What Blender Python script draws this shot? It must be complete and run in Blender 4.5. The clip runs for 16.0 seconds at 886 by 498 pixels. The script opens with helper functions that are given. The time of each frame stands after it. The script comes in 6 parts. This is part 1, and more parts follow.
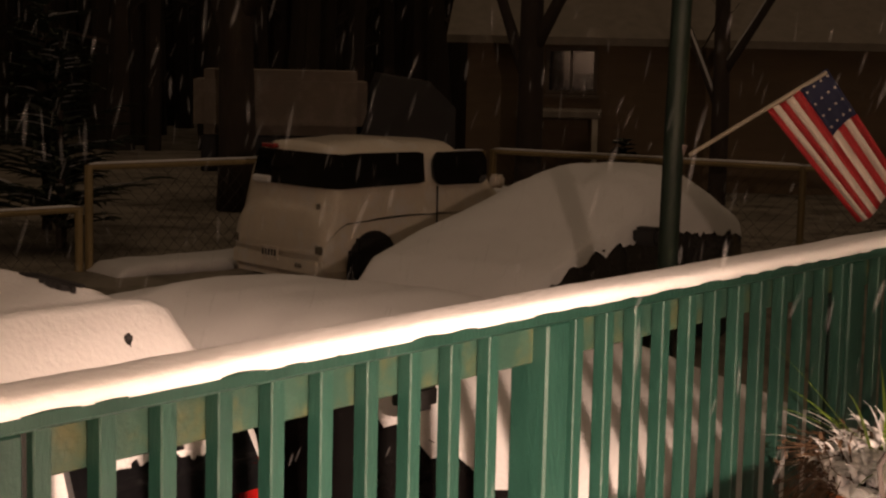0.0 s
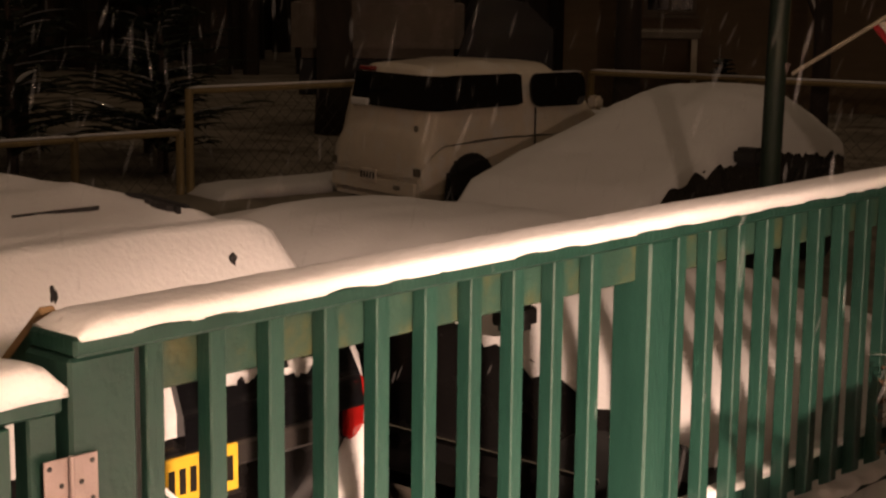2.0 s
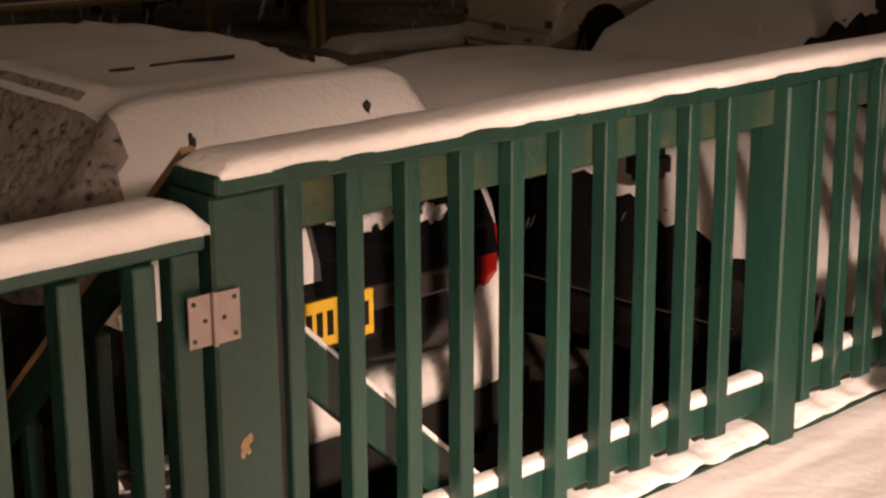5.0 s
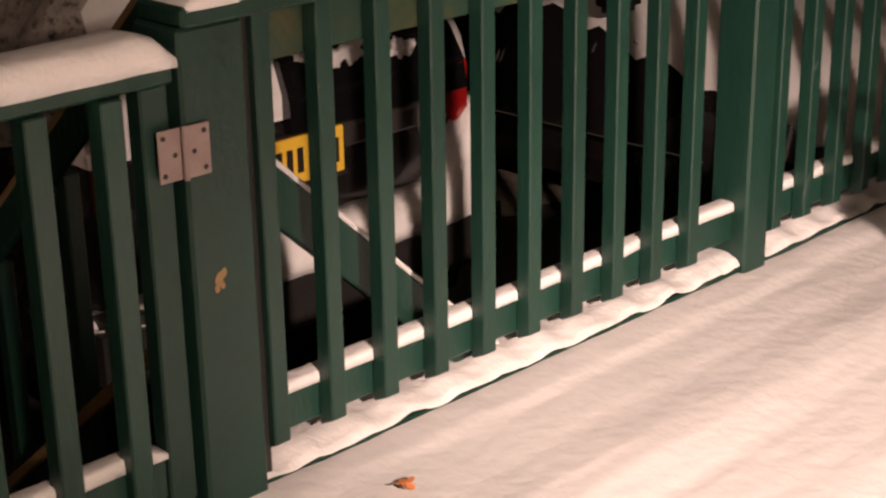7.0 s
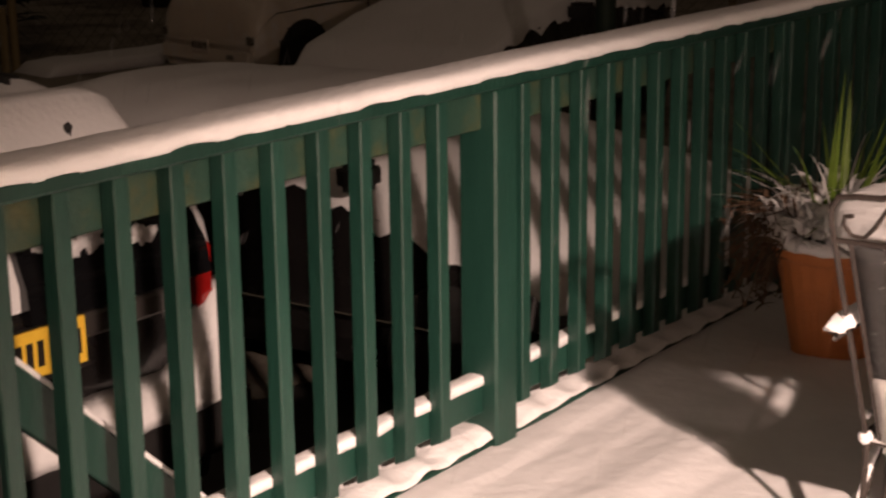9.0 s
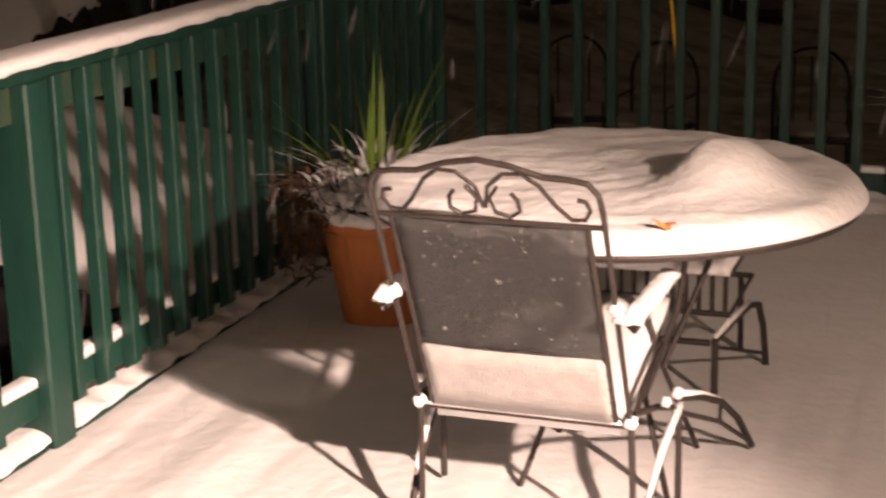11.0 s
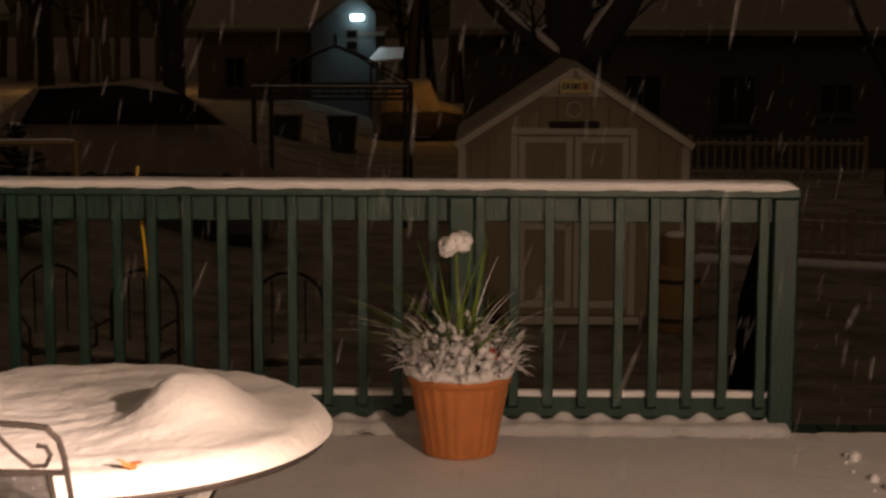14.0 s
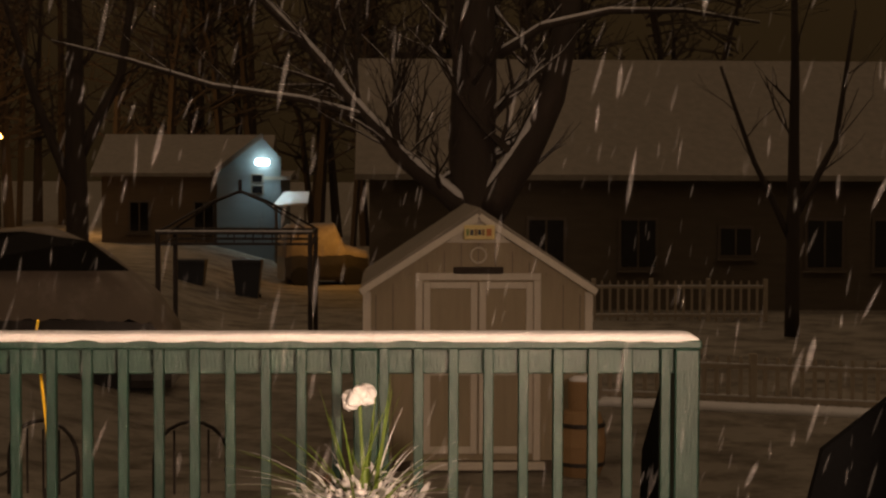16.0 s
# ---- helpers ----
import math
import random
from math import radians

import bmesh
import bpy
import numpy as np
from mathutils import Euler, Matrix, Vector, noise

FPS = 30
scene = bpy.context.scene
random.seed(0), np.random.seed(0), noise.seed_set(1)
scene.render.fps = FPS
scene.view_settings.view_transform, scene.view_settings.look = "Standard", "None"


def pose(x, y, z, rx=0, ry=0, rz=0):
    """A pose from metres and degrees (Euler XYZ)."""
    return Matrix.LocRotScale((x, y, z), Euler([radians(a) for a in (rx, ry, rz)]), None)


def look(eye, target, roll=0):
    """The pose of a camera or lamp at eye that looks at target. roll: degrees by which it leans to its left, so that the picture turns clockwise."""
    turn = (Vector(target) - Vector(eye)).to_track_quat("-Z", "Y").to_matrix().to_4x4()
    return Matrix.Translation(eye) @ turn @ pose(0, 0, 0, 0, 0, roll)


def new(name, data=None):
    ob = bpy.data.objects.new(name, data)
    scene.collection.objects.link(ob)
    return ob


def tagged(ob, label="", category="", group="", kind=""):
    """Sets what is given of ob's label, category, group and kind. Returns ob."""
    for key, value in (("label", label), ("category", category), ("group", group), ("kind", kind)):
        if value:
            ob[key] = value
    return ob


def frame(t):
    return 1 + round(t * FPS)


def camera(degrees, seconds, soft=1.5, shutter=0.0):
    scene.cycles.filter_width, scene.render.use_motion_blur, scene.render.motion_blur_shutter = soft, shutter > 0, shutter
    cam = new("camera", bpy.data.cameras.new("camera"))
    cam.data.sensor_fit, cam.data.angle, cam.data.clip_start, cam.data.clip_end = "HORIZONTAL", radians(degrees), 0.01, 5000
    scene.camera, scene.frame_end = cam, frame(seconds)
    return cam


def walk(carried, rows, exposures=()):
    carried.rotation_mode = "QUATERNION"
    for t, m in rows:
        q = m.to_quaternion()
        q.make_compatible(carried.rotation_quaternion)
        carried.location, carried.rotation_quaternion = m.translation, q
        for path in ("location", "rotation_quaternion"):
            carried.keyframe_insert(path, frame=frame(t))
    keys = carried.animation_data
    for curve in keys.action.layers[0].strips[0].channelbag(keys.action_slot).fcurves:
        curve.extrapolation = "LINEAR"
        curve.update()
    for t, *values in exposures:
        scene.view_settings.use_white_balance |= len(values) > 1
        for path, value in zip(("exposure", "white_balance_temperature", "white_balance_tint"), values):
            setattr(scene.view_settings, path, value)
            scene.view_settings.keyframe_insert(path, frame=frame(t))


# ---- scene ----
cam = camera(30.7, 16.0, soft=2.3, shutter=0.4)
PATH = [
    (0, (-0.048, -0.018, 1.529), (-1.275, 1.543, 1.289), 1.3),
    (0.5, (-0.051, -0.019, 1.526), (-1.286, 1.535, 1.283), 1.1),
    (1, (-0.052, -0.023, 1.524), (-1.31, 1.512, 1.279), 0.9),
    (1.5, (-0.051, -0.032, 1.521), (-1.34, 1.468, 1.223), 0.8),
    (2, (-0.05, -0.036, 1.518), (-1.359, 1.439, 1.182), 0.7),
    (2.5, (-0.052, -0.036, 1.514), (-1.375, 1.419, 1.149), 0.5),
    (3, (-0.057, -0.034, 1.51), (-1.396, 1.396, 1.11), 0.2),
    (3.5, (-0.055, -0.037, 1.509), (-1.412, 1.368, 1.08), -0.3),
    (4, (-0.055, -0.037, 1.507), (-1.425, 1.348, 1.055), -0.6),
    (4.2, (-0.054, -0.039, 1.505), (-1.431, 1.335, 1.042), -0.5),
    (6.3, (-0.046, -0.054, 1.471), (-1.441, 1.229, 0.834), -1.6),
    (6.5, (-0.048, -0.053, 1.47), (-1.426, 1.234, 0.804), -1.6),
    (7, (-0.059, -0.046, 1.47), (-1.389, 1.273, 0.772), -0.9),
    (7.5, (-0.077, -0.047, 1.474), (-1.367, 1.326, 0.803), -0.4),
    (8, (-0.082, -0.052, 1.473), (-1.334, 1.392, 0.885), -0.2),
    (8.2, (-0.081, -0.05, 1.473), (-1.317, 1.42, 0.916), -0.3),
    (10.3, (-0.075, -0.006, 1.483), (-0.913, 1.741, 0.988), -0.3),
    (10.5, (-0.073, -0.008, 1.484), (-0.851, 1.765, 0.982), -0.2),
    (11, (-0.07, -0.02, 1.483), (-0.714, 1.799, 0.956), -1.2),
    (11.5, (-0.058, -0.014, 1.485), (-0.594, 1.83, 0.928), -1.7),
    (12, (-0.044, -0.007, 1.491), (-0.475, 1.874, 0.964), -0.6),
    (12.5, (-0.035, -0.01, 1.491), (-0.363, 1.9, 0.997), -0.3),
    (13, (-0.03, -0.015, 1.498), (-0.224, 1.936, 1.106), -0.2),
    (13.5, (-0.025, -0.017, 1.502), (-0.137, 1.952, 1.173), 0.2),
    (14, (-0.019, -0.015, 1.511), (-0.058, 1.968, 1.248), 0.2),
    (14.5, (-0.018, -0.02, 1.517), (0.001, 1.969, 1.309), 0.6),
    (15, (-0.015, -0.015, 1.533), (0.038, 1.978, 1.37), 0.4),
    (15.5, (-0.014, -0.018, 1.545), (0.053, 1.978, 1.429), -0.2),
    (16, (-0.011, -0.026, 1.549), (0.066, 1.971, 1.462), 0.2),
]
walk(cam, [(t, look(eye, target, roll)) for t, eye, target, roll in PATH], exposures=[
    (0, 0.42, 6500, 10), (2.5, 0.05, 6500, 10), (3.5, -0.3, 6450, 10), (4.2, -0.42, 6400, 10), (6.3, -0.95, 6050, 10), (7, -1.05, 5950, 10), (8.2, -1.2, 5950, 10),
    (10.3, -0.4, 6000, 10), (11.2, -0.4, 6000, 10), (12, -0.75, 6150, 10), (13, -1.05, 6350, 10), (13.5, -0.75, 6500, 10), (14, -0.4, 6500, 10), (14.5, -0.2, 6550, 10), (15, 0.6, 6650, 10), (15.5, 0.8, 6700, 10), (16, 1.25, 6700, 10)])

# ---- world, lamps ----
world = bpy.data.worlds.new("night_sky")
scene.world = world
world.use_nodes = True
wn, wl = world.node_tree.nodes, world.node_tree.links
wtc, wsep, wramp = wn.new("ShaderNodeTexCoord"), wn.new("ShaderNodeSeparateXYZ"), wn.new("ShaderNodeValToRGB")
wl.new(wtc.outputs["Generated"], wsep.inputs[0])
wl.new(wsep.outputs["Z"], wramp.inputs[0])
wl.new(wramp.outputs[0], wn["Background"].inputs["Color"])
wramp.color_ramp.elements[0].color = (0.0062, 0.0036, 0.0014, 1)
wramp.color_ramp.elements[1].color = (0.105, 0.071, 0.045, 1)
wramp.color_ramp.elements[1].position = 0.8
mid = wramp.color_ramp.elements.new(0.3)
mid.color = (0.0118, 0.0068, 0.0027, 1)
wn["Background"].inputs["Strength"].default_value = 1.0


def lamp(name, kind, where, watts, colour, size=0.1, target=None, spread=None):
    data = bpy.data.lights.new(name, kind)
    data.energy, data.color = watts, colour
    if kind == "AREA":
        data.size = size
    else:
        data.shadow_soft_size = size
    if kind == "SPOT":
        data.spot_size, data.spot_blend = radians(spread), 1.0
    ob = new(name, data)
    ob.matrix_world = look(where, target) if target else Matrix.Translation(where)
    return ob


lamp("porch_lamp", "SPOT", (1.68, 0.5, 2.05), 3300, (1.0, 0.665, 0.50), 0.045, (-1.5, 2.6, 0), 40)
# wide fill added for the far deck and yard outside the spot's cone
lamp("porch_lamp_bulb", "POINT", (1.66, 0.48, 2.08), 520, (1.0, 0.67, 0.48), 0.06)
lamp("security_lamp", "SPOT", (-4.4, 59.0, 2.12), 32, (0.62, 0.9, 1.0), 0.12, (-4.2, 59.35, -1.5), 120)
lamp("street_lamp_far", "POINT", (-15.6, 66.8, 3.3), 700, (1.0, 0.5, 0.16), 0.2)
lamp("alley_lamp", "POINT", (-0.9, 48.4, 0.2), 26, (1.0, 0.45, 0.08), 0.15)


# ---- materials ----
def mat(name, colour, rough=0.6, metal=0.0, vary=0.25, scale=6.0, bump=0.0, bscale=60.0, second=None, mix=(0.55, 0.75), mscale=3.0, coat=0.0, spec=0.5, stretch=(1, 1, 1), per_object=0.0):
    m = bpy.data.materials.new(name)
    m.use_nodes = True
    n, l = m.node_tree.nodes, m.node_tree.links
    p = n["Principled BSDF"]
    p.inputs["Roughness"].default_value, p.inputs["Metallic"].default_value = rough, metal
    p.inputs["Coat Weight"].default_value = coat
    p.inputs["Specular IOR Level"].default_value = spec
    tc, mp = n.new("ShaderNodeTexCoord"), n.new("ShaderNodeMapping")
    mp.inputs["Scale"].default_value = stretch
    l.new(tc.outputs["Object"], mp.inputs[0])
    tex = n.new("ShaderNodeTexNoise")
    tex.inputs["Scale"].default_value, tex.inputs["Detail"].default_value = scale, 5
    l.new(mp.outputs[0], tex.inputs["Vector"])
    ramp = n.new("ShaderNodeMapRange")
    ramp.inputs["To Min"].default_value, ramp.inputs["To Max"].default_value = 1 - vary, 1 + vary
    l.new(tex.outputs["Fac"], ramp.inputs["Value"])
    hsv = n.new("ShaderNodeHueSaturation")
    hsv.inputs["Color"].default_value = (*colour, 1)
    l.new(ramp.outputs[0], hsv.inputs["Value"])
    out = hsv.outputs[0]
    if second:
        t2 = n.new("ShaderNodeTexNoise")
        t2.inputs["Scale"].default_value, t2.inputs["Detail"].default_value, t2.inputs["Roughness"].default_value = mscale, 8, 0.7
        l.new(mp.outputs[0], t2.inputs["Vector"])
        r2 = n.new("ShaderNodeMapRange")
        r2.inputs["From Min"].default_value, r2.inputs["From Max"].default_value = mix
        l.new(t2.outputs["Fac"], r2.inputs["Value"])
        mx = n.new("ShaderNodeMix")
        mx.data_type = "RGBA"
        mx.inputs["B"].default_value = (*second, 1)
        l.new(r2.outputs[0], mx.inputs["Factor"])
        l.new(out, mx.inputs["A"])
        out = mx.outputs["Result"]
    if per_object:
        info, r3, h2 = n.new("ShaderNodeObjectInfo"), n.new("ShaderNodeMapRange"), n.new("ShaderNodeHueSaturation")
        r3.inputs["To Min"].default_value, r3.inputs["To Max"].default_value = 1 - per_object, 1 + per_object
        l.new(info.outputs["Random"], r3.inputs["Value"])
        l.new(r3.outputs[0], h2.inputs["Value"])
        l.new(out, h2.inputs["Color"])
        out = h2.outputs[0]
    l.new(out, p.inputs["Base Color"])
    rr = n.new("ShaderNodeMapRange")
    rr.inputs["To Min"].default_value, rr.inputs["To Max"].default_value = max(0, rough - 0.12), min(1, rough + 0.12)
    l.new(tex.outputs["Fac"], rr.inputs["Value"])
    l.new(rr.outputs[0], p.inputs["Roughness"])
    if bump:
        t3, b = n.new("ShaderNodeTexNoise"), n.new("ShaderNodeBump")
        t3.inputs["Scale"].default_value, t3.inputs["Detail"].default_value = bscale, 4
        l.new(mp.outputs[0], t3.inputs["Vector"])
        b.inputs["Strength"].default_value, b.inputs["Distance"].default_value = bump, 0.01
        l.new(t3.outputs["Fac"], b.inputs["Height"])
        l.new(b.outputs[0], p.inputs["Normal"])
    return m


def glow(name, colour, strength):
    m = bpy.data.materials.new(name)
    m.use_nodes = True
    p = m.node_tree.nodes["Principled BSDF"]
    p.inputs["Base Color"].default_value = (*colour, 1)
    p.inputs["Emission Color"].default_value, p.inputs["Emission Strength"].default_value = (*colour, 1), strength
    return m


SNOW = mat("snow", (0.80, 0.80, 0.81), 0.75, vary=0.05, scale=3, bump=0.5, bscale=45, spec=0.25)
SNOW_FINE = mat("snow_settled", (0.80, 0.80, 0.81), 0.75, vary=0.07, scale=9, bump=0.38, bscale=24, spec=0.25)
SNOW_THIN = mat("snow_thin", (0.70, 0.70, 0.71), 0.75, vary=0.1, scale=5, bump=0.6, bscale=70, spec=0.25, second=(0.25, 0.24, 0.24), mix=(0.62, 0.8), mscale=18)
# darker than deck snow: the weaker yard light is put into this colour
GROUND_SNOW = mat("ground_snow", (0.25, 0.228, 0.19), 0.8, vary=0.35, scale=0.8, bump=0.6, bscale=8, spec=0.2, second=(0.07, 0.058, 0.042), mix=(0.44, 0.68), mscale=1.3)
# rough snow, with the car side's shade put into its colour
SHADED_CRUST = mat("crusted_snow", (0.36, 0.33, 0.31), 0.85, vary=0.4, scale=14, bump=1.0, bscale=38, spec=0.2, second=(0.035, 0.032, 0.03), mix=(0.50, 0.66), mscale=26)
GREEN = mat("green_paint", (0.0098, 0.041, 0.0295), 0.42, vary=0.28, scale=9, bump=0.25, bscale=90, stretch=(1, 1, 0.25), second=(0.005, 0.026, 0.019), mix=(0.55, 0.8), mscale=7, per_object=0.12)
GREEN_WORN = mat("green_worn_paint", (0.0075, 0.034, 0.0245), 0.5, vary=0.35, scale=12, bump=0.18, bscale=60, stretch=(1, 1, 0.8), second=(0.006, 0.012, 0.010), mix=(0.66, 0.72), mscale=22)
GREEN_OLIVE = mat("olive_worn_paint", (0.016, 0.046, 0.032), 0.5, vary=0.3, scale=7, bump=0.2, bscale=60, second=(0.060, 0.062, 0.022), mix=(0.46, 0.62), mscale=5)
RAW_WOOD = mat("raw_wood", (0.30, 0.19, 0.09), 0.7, vary=0.35, scale=20, bump=0.4, bscale=80, stretch=(6, 1, 6))
IRON = mat("black_iron", (0.035, 0.028, 0.024), 0.5, metal=0.3, vary=0.3, scale=30, bump=0.3, bscale=200)
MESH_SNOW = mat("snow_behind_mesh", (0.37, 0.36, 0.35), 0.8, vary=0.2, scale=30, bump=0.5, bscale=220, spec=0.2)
SLING = mat("sling_mesh", (0.034, 0.034, 0.033), 0.7, vary=0.35, scale=40, bump=0.5, bscale=300, second=(0.42, 0.42, 0.42), mix=(0.61, 0.70), mscale=58)
sl = SLING.node_tree
sl.nodes["Principled BSDF"].inputs["Alpha"].default_value = 0.80
TERRACOTTA = mat("terracotta", (0.50, 0.175, 0.048), 0.62, vary=0.28, scale=8, bump=0.35, bscale=60, second=(0.30, 0.10, 0.035), mix=(0.55, 0.8), mscale=5)
BLACK_PAINT = mat("black_car_paint", (0.012, 0.011, 0.011), 0.25, vary=0.3, scale=8, coat=0.6, second=(0.022, 0.020, 0.018), mix=(0.6, 0.8), mscale=12)
GREY_PAINT = mat("grey_car_paint", (0.055, 0.05, 0.047), 0.35, metal=0.3, vary=0.3, scale=8, coat=0.4)
BEIGE_PAINT = mat("pale_car_paint", (0.72, 0.65, 0.54), 0.35, vary=0.12, scale=5, coat=0.4, second=(0.74, 0.72, 0.69), mix=(0.5, 0.7), mscale=3)
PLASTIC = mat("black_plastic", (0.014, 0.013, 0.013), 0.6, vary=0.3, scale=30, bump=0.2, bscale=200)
# black that holds shade: step side rails and the street lamp's pole
SHADE_BLACK = mat("black_board", (0.004, 0.004, 0.004), 0.9, vary=0.3, scale=6, bump=0.2, bscale=30, spec=0.1)
RUBBER = mat("tyre_rubber", (0.012, 0.012, 0.012), 0.85, vary=0.3, scale=40, bump=0.3, bscale=100)
CHROME = mat("chrome", (0.65, 0.63, 0.6), 0.2, metal=1.0, vary=0.1, scale=20)
GLASS_DARK = mat("dark_glass", (0.006, 0.006, 0.007), 0.08, vary=0.2, scale=5, coat=0.5)
RED_LENS = mat("red_lens", (0.26, 0.008, 0.007), 0.2, vary=0.25, scale=20, coat=0.8)
PLATE_YELLOW = mat("plate_yellow", (0.85, 0.55, 0.05), 0.4, vary=0.1, scale=20)
PLATE_WHITE = mat("plate_pale", (0.65, 0.58, 0.5), 0.4, vary=0.15, scale=20)
INK = mat("ink", (0.015, 0.013, 0.012), 0.5, vary=0.2, scale=20)
STEEL = mat("galvanised_steel", (0.30, 0.235, 0.225), 0.55, metal=0.3, vary=0.25, scale=25, bump=0.2, bscale=120)
POLE_GREEN = mat("dark_green_pole", (0.010, 0.022, 0.014), 0.6, vary=0.35, scale=8, bump=0.3, bscale=40, stretch=(1, 1, 0.25))
BARK = mat("bark", (0.045, 0.034, 0.026), 0.9, vary=0.45, scale=9, bump=1.0, bscale=14, stretch=(1, 1, 0.25))
SIDING = mat("tan_siding", (0.37, 0.315, 0.215), 0.7, vary=0.2, scale=3, bump=0.2, bscale=40, stretch=(6, 6, 0.5))
TRIM = mat("pale_trim", (0.66, 0.62, 0.53), 0.6, vary=0.12, scale=6)
ROOF = mat("dusted_shingle", (0.24, 0.215, 0.18), 0.85, vary=0.3, scale=5, bump=0.5, bscale=30)
DARK_WALL = mat("dark_siding", (0.115, 0.092, 0.066), 0.8, vary=0.35, scale=1.2, bump=0.3, bscale=12, stretch=(1, 1, 5))
BROWN_WALL = mat("brown_siding", (0.16, 0.115, 0.070), 0.8, vary=0.3, scale=1.5, bump=0.3, bscale=12, stretch=(1, 1, 5))
BLUE_WALL = mat("pale_blue_siding", (0.15, 0.18, 0.19), 0.8, vary=0.15, scale=1.5, bump=0.3, bscale=12, stretch=(1, 1, 6))
HOUSE_WALL = mat("house_siding", (0.50, 0.45, 0.40), 0.7, vary=0.12, scale=2, bump=0.2, bscale=20, stretch=(1, 1, 6))
LEAF_GREEN = mat("blade_green", (0.115, 0.185, 0.022), 0.5, vary=0.4, scale=15, per_object=0.3)
LEAF_DRY = mat("dry_stem", (0.075, 0.042, 0.020), 0.8, vary=0.4, scale=20)
LEAF_ORANGE = mat("orange_leaf", (0.55, 0.20, 0.07), 0.7, vary=0.3, scale=30)
PETAL_RED = mat("red_petal", (0.5, 0.02, 0.015), 0.5, vary=0.3, scale=30)
SOIL = mat("soil", (0.03, 0.02, 0.014), 0.95, vary=0.4, scale=30, bump=0.8, bscale=60)
FLAG_RED = mat("flag_red", (0.36, 0.018, 0.022), 0.8, vary=0.2, scale=15)
FLAG_WHITE = mat("flag_white", (0.68, 0.60, 0.52), 0.8, vary=0.12, scale=15)
FLAG_BLUE = mat("flag_blue", (0.012, 0.016, 0.05), 0.8, vary=0.2, scale=15)
YELLOW = mat("yellow_cord", (0.75, 0.48, 0.02), 0.5, vary=0.15, scale=20)
TARP = mat("dark_tarp", (0.018, 0.016, 0.016), 0.6, vary=0.3, scale=3, bump=0.3, bscale=10)
BIN_BLUE = mat("dark_bin", (0.025, 0.030, 0.04), 0.5, vary=0.25, scale=6)
FENCE_WOOD = mat("pale_picket", (0.40, 0.345, 0.27), 0.8, vary=0.3, scale=8)
TRAILER = mat("drab_trailer", (0.20, 0.165, 0.13), 0.7, vary=0.25, scale=3, second=(0.35, 0.31, 0.27), mix=(0.5, 0.8), mscale=2)
DULL_TRIM = mat("dull_trim", (0.13, 0.105, 0.08), 0.7, vary=0.2, scale=6)
PIPE = mat("fence_pipe", (0.30, 0.23, 0.11), 0.55, metal=0.2, vary=0.3, scale=10)


SHADED_DRIVE = mat("wet_tarmac", (0.022, 0.020, 0.019), 0.55, vary=0.4, scale=4, bump=0.5, bscale=90, second=(0.10, 0.09, 0.08), mix=(0.6, 0.8), mscale=2.2)
STREAK = mat("snowflake", (0.8, 0.8, 0.8), 0.8, vary=0.05, scale=20)
STREAK.node_tree.nodes["Principled BSDF"].inputs["Alpha"].default_value = 0.022


# ---- mesh helpers ----
def link(name, bm, material, parent=None, label="", smooth=False, m=None):
    me = bpy.data.meshes.new(name)
    bmesh.ops.recalc_face_normals(bm, faces=bm.faces)
    bm.to_mesh(me)
    bm.free()
    me.materials.append(material)
    if smooth:
        me.polygons.foreach_set("use_smooth", [True] * len(me.polygons))
    ob = new(name, me)
    if m is not None:
        ob.matrix_basis = m
    if parent is not None:
        ob.parent = parent
    if label:
        ob["label"] = label
    return ob


def part(name, bm, material, parent, label="", smooth=False, m=None):
    return link(name, bm, material, parent, label, smooth, m)


def again(ob, m, parent=None):
    """Another object on the same mesh."""
    o = new(ob.name.split(".")[0], ob.data)
    o.matrix_basis = m
    o.parent = parent if parent is not None else ob.parent
    return o


def empty(name, m=None, **tags):
    e = new(name)
    e.empty_display_size = 0.1
    if m is not None:
        e.matrix_basis = m
    return tagged(e, **tags)


def box(a, b, bevel=0.0, bm=None):
    """A box between two corners, with bevelled edges."""
    own = bmesh.new()
    bmesh.ops.create_cube(own, size=1)
    size = [b[i] - a[i] for i in range(3)]
    for v in own.verts:
        v.co = [a[i] + (v.co[i] + 0.5) * size[i] for i in range(3)]
    if bevel:
        bmesh.ops.bevel(own, geom=own.edges[:], offset=bevel, segments=2 if bevel > 0.02 else 1, affect="EDGES")
    return join(bm, own) if bm is not None else own


def join(bm, other, m=None):
    me = bpy.data.meshes.new("tmp")
    if m is not None:
        other.transform(m)
    other.to_mesh(me)
    other.free()
    bm.from_mesh(me)
    bpy.data.meshes.remove(me)
    return bm


def beam(a, b, w, h, bevel=0.004, up=(0, 0, 1)):
    """A board from a to b, w wide and h high."""
    a, b = Vector(a), Vector(b)
    d = b - a
    bm = box((-w / 2, 0, -h / 2), (w / 2, d.length, h / 2), bevel)
    y = d.normalized()
    x = y.cross(Vector(up)).normalized()
    z = x.cross(y)
    m = Matrix((x, y, z)).transposed().to_4x4()
    m.translation = a
    bm.transform(m)
    return bm


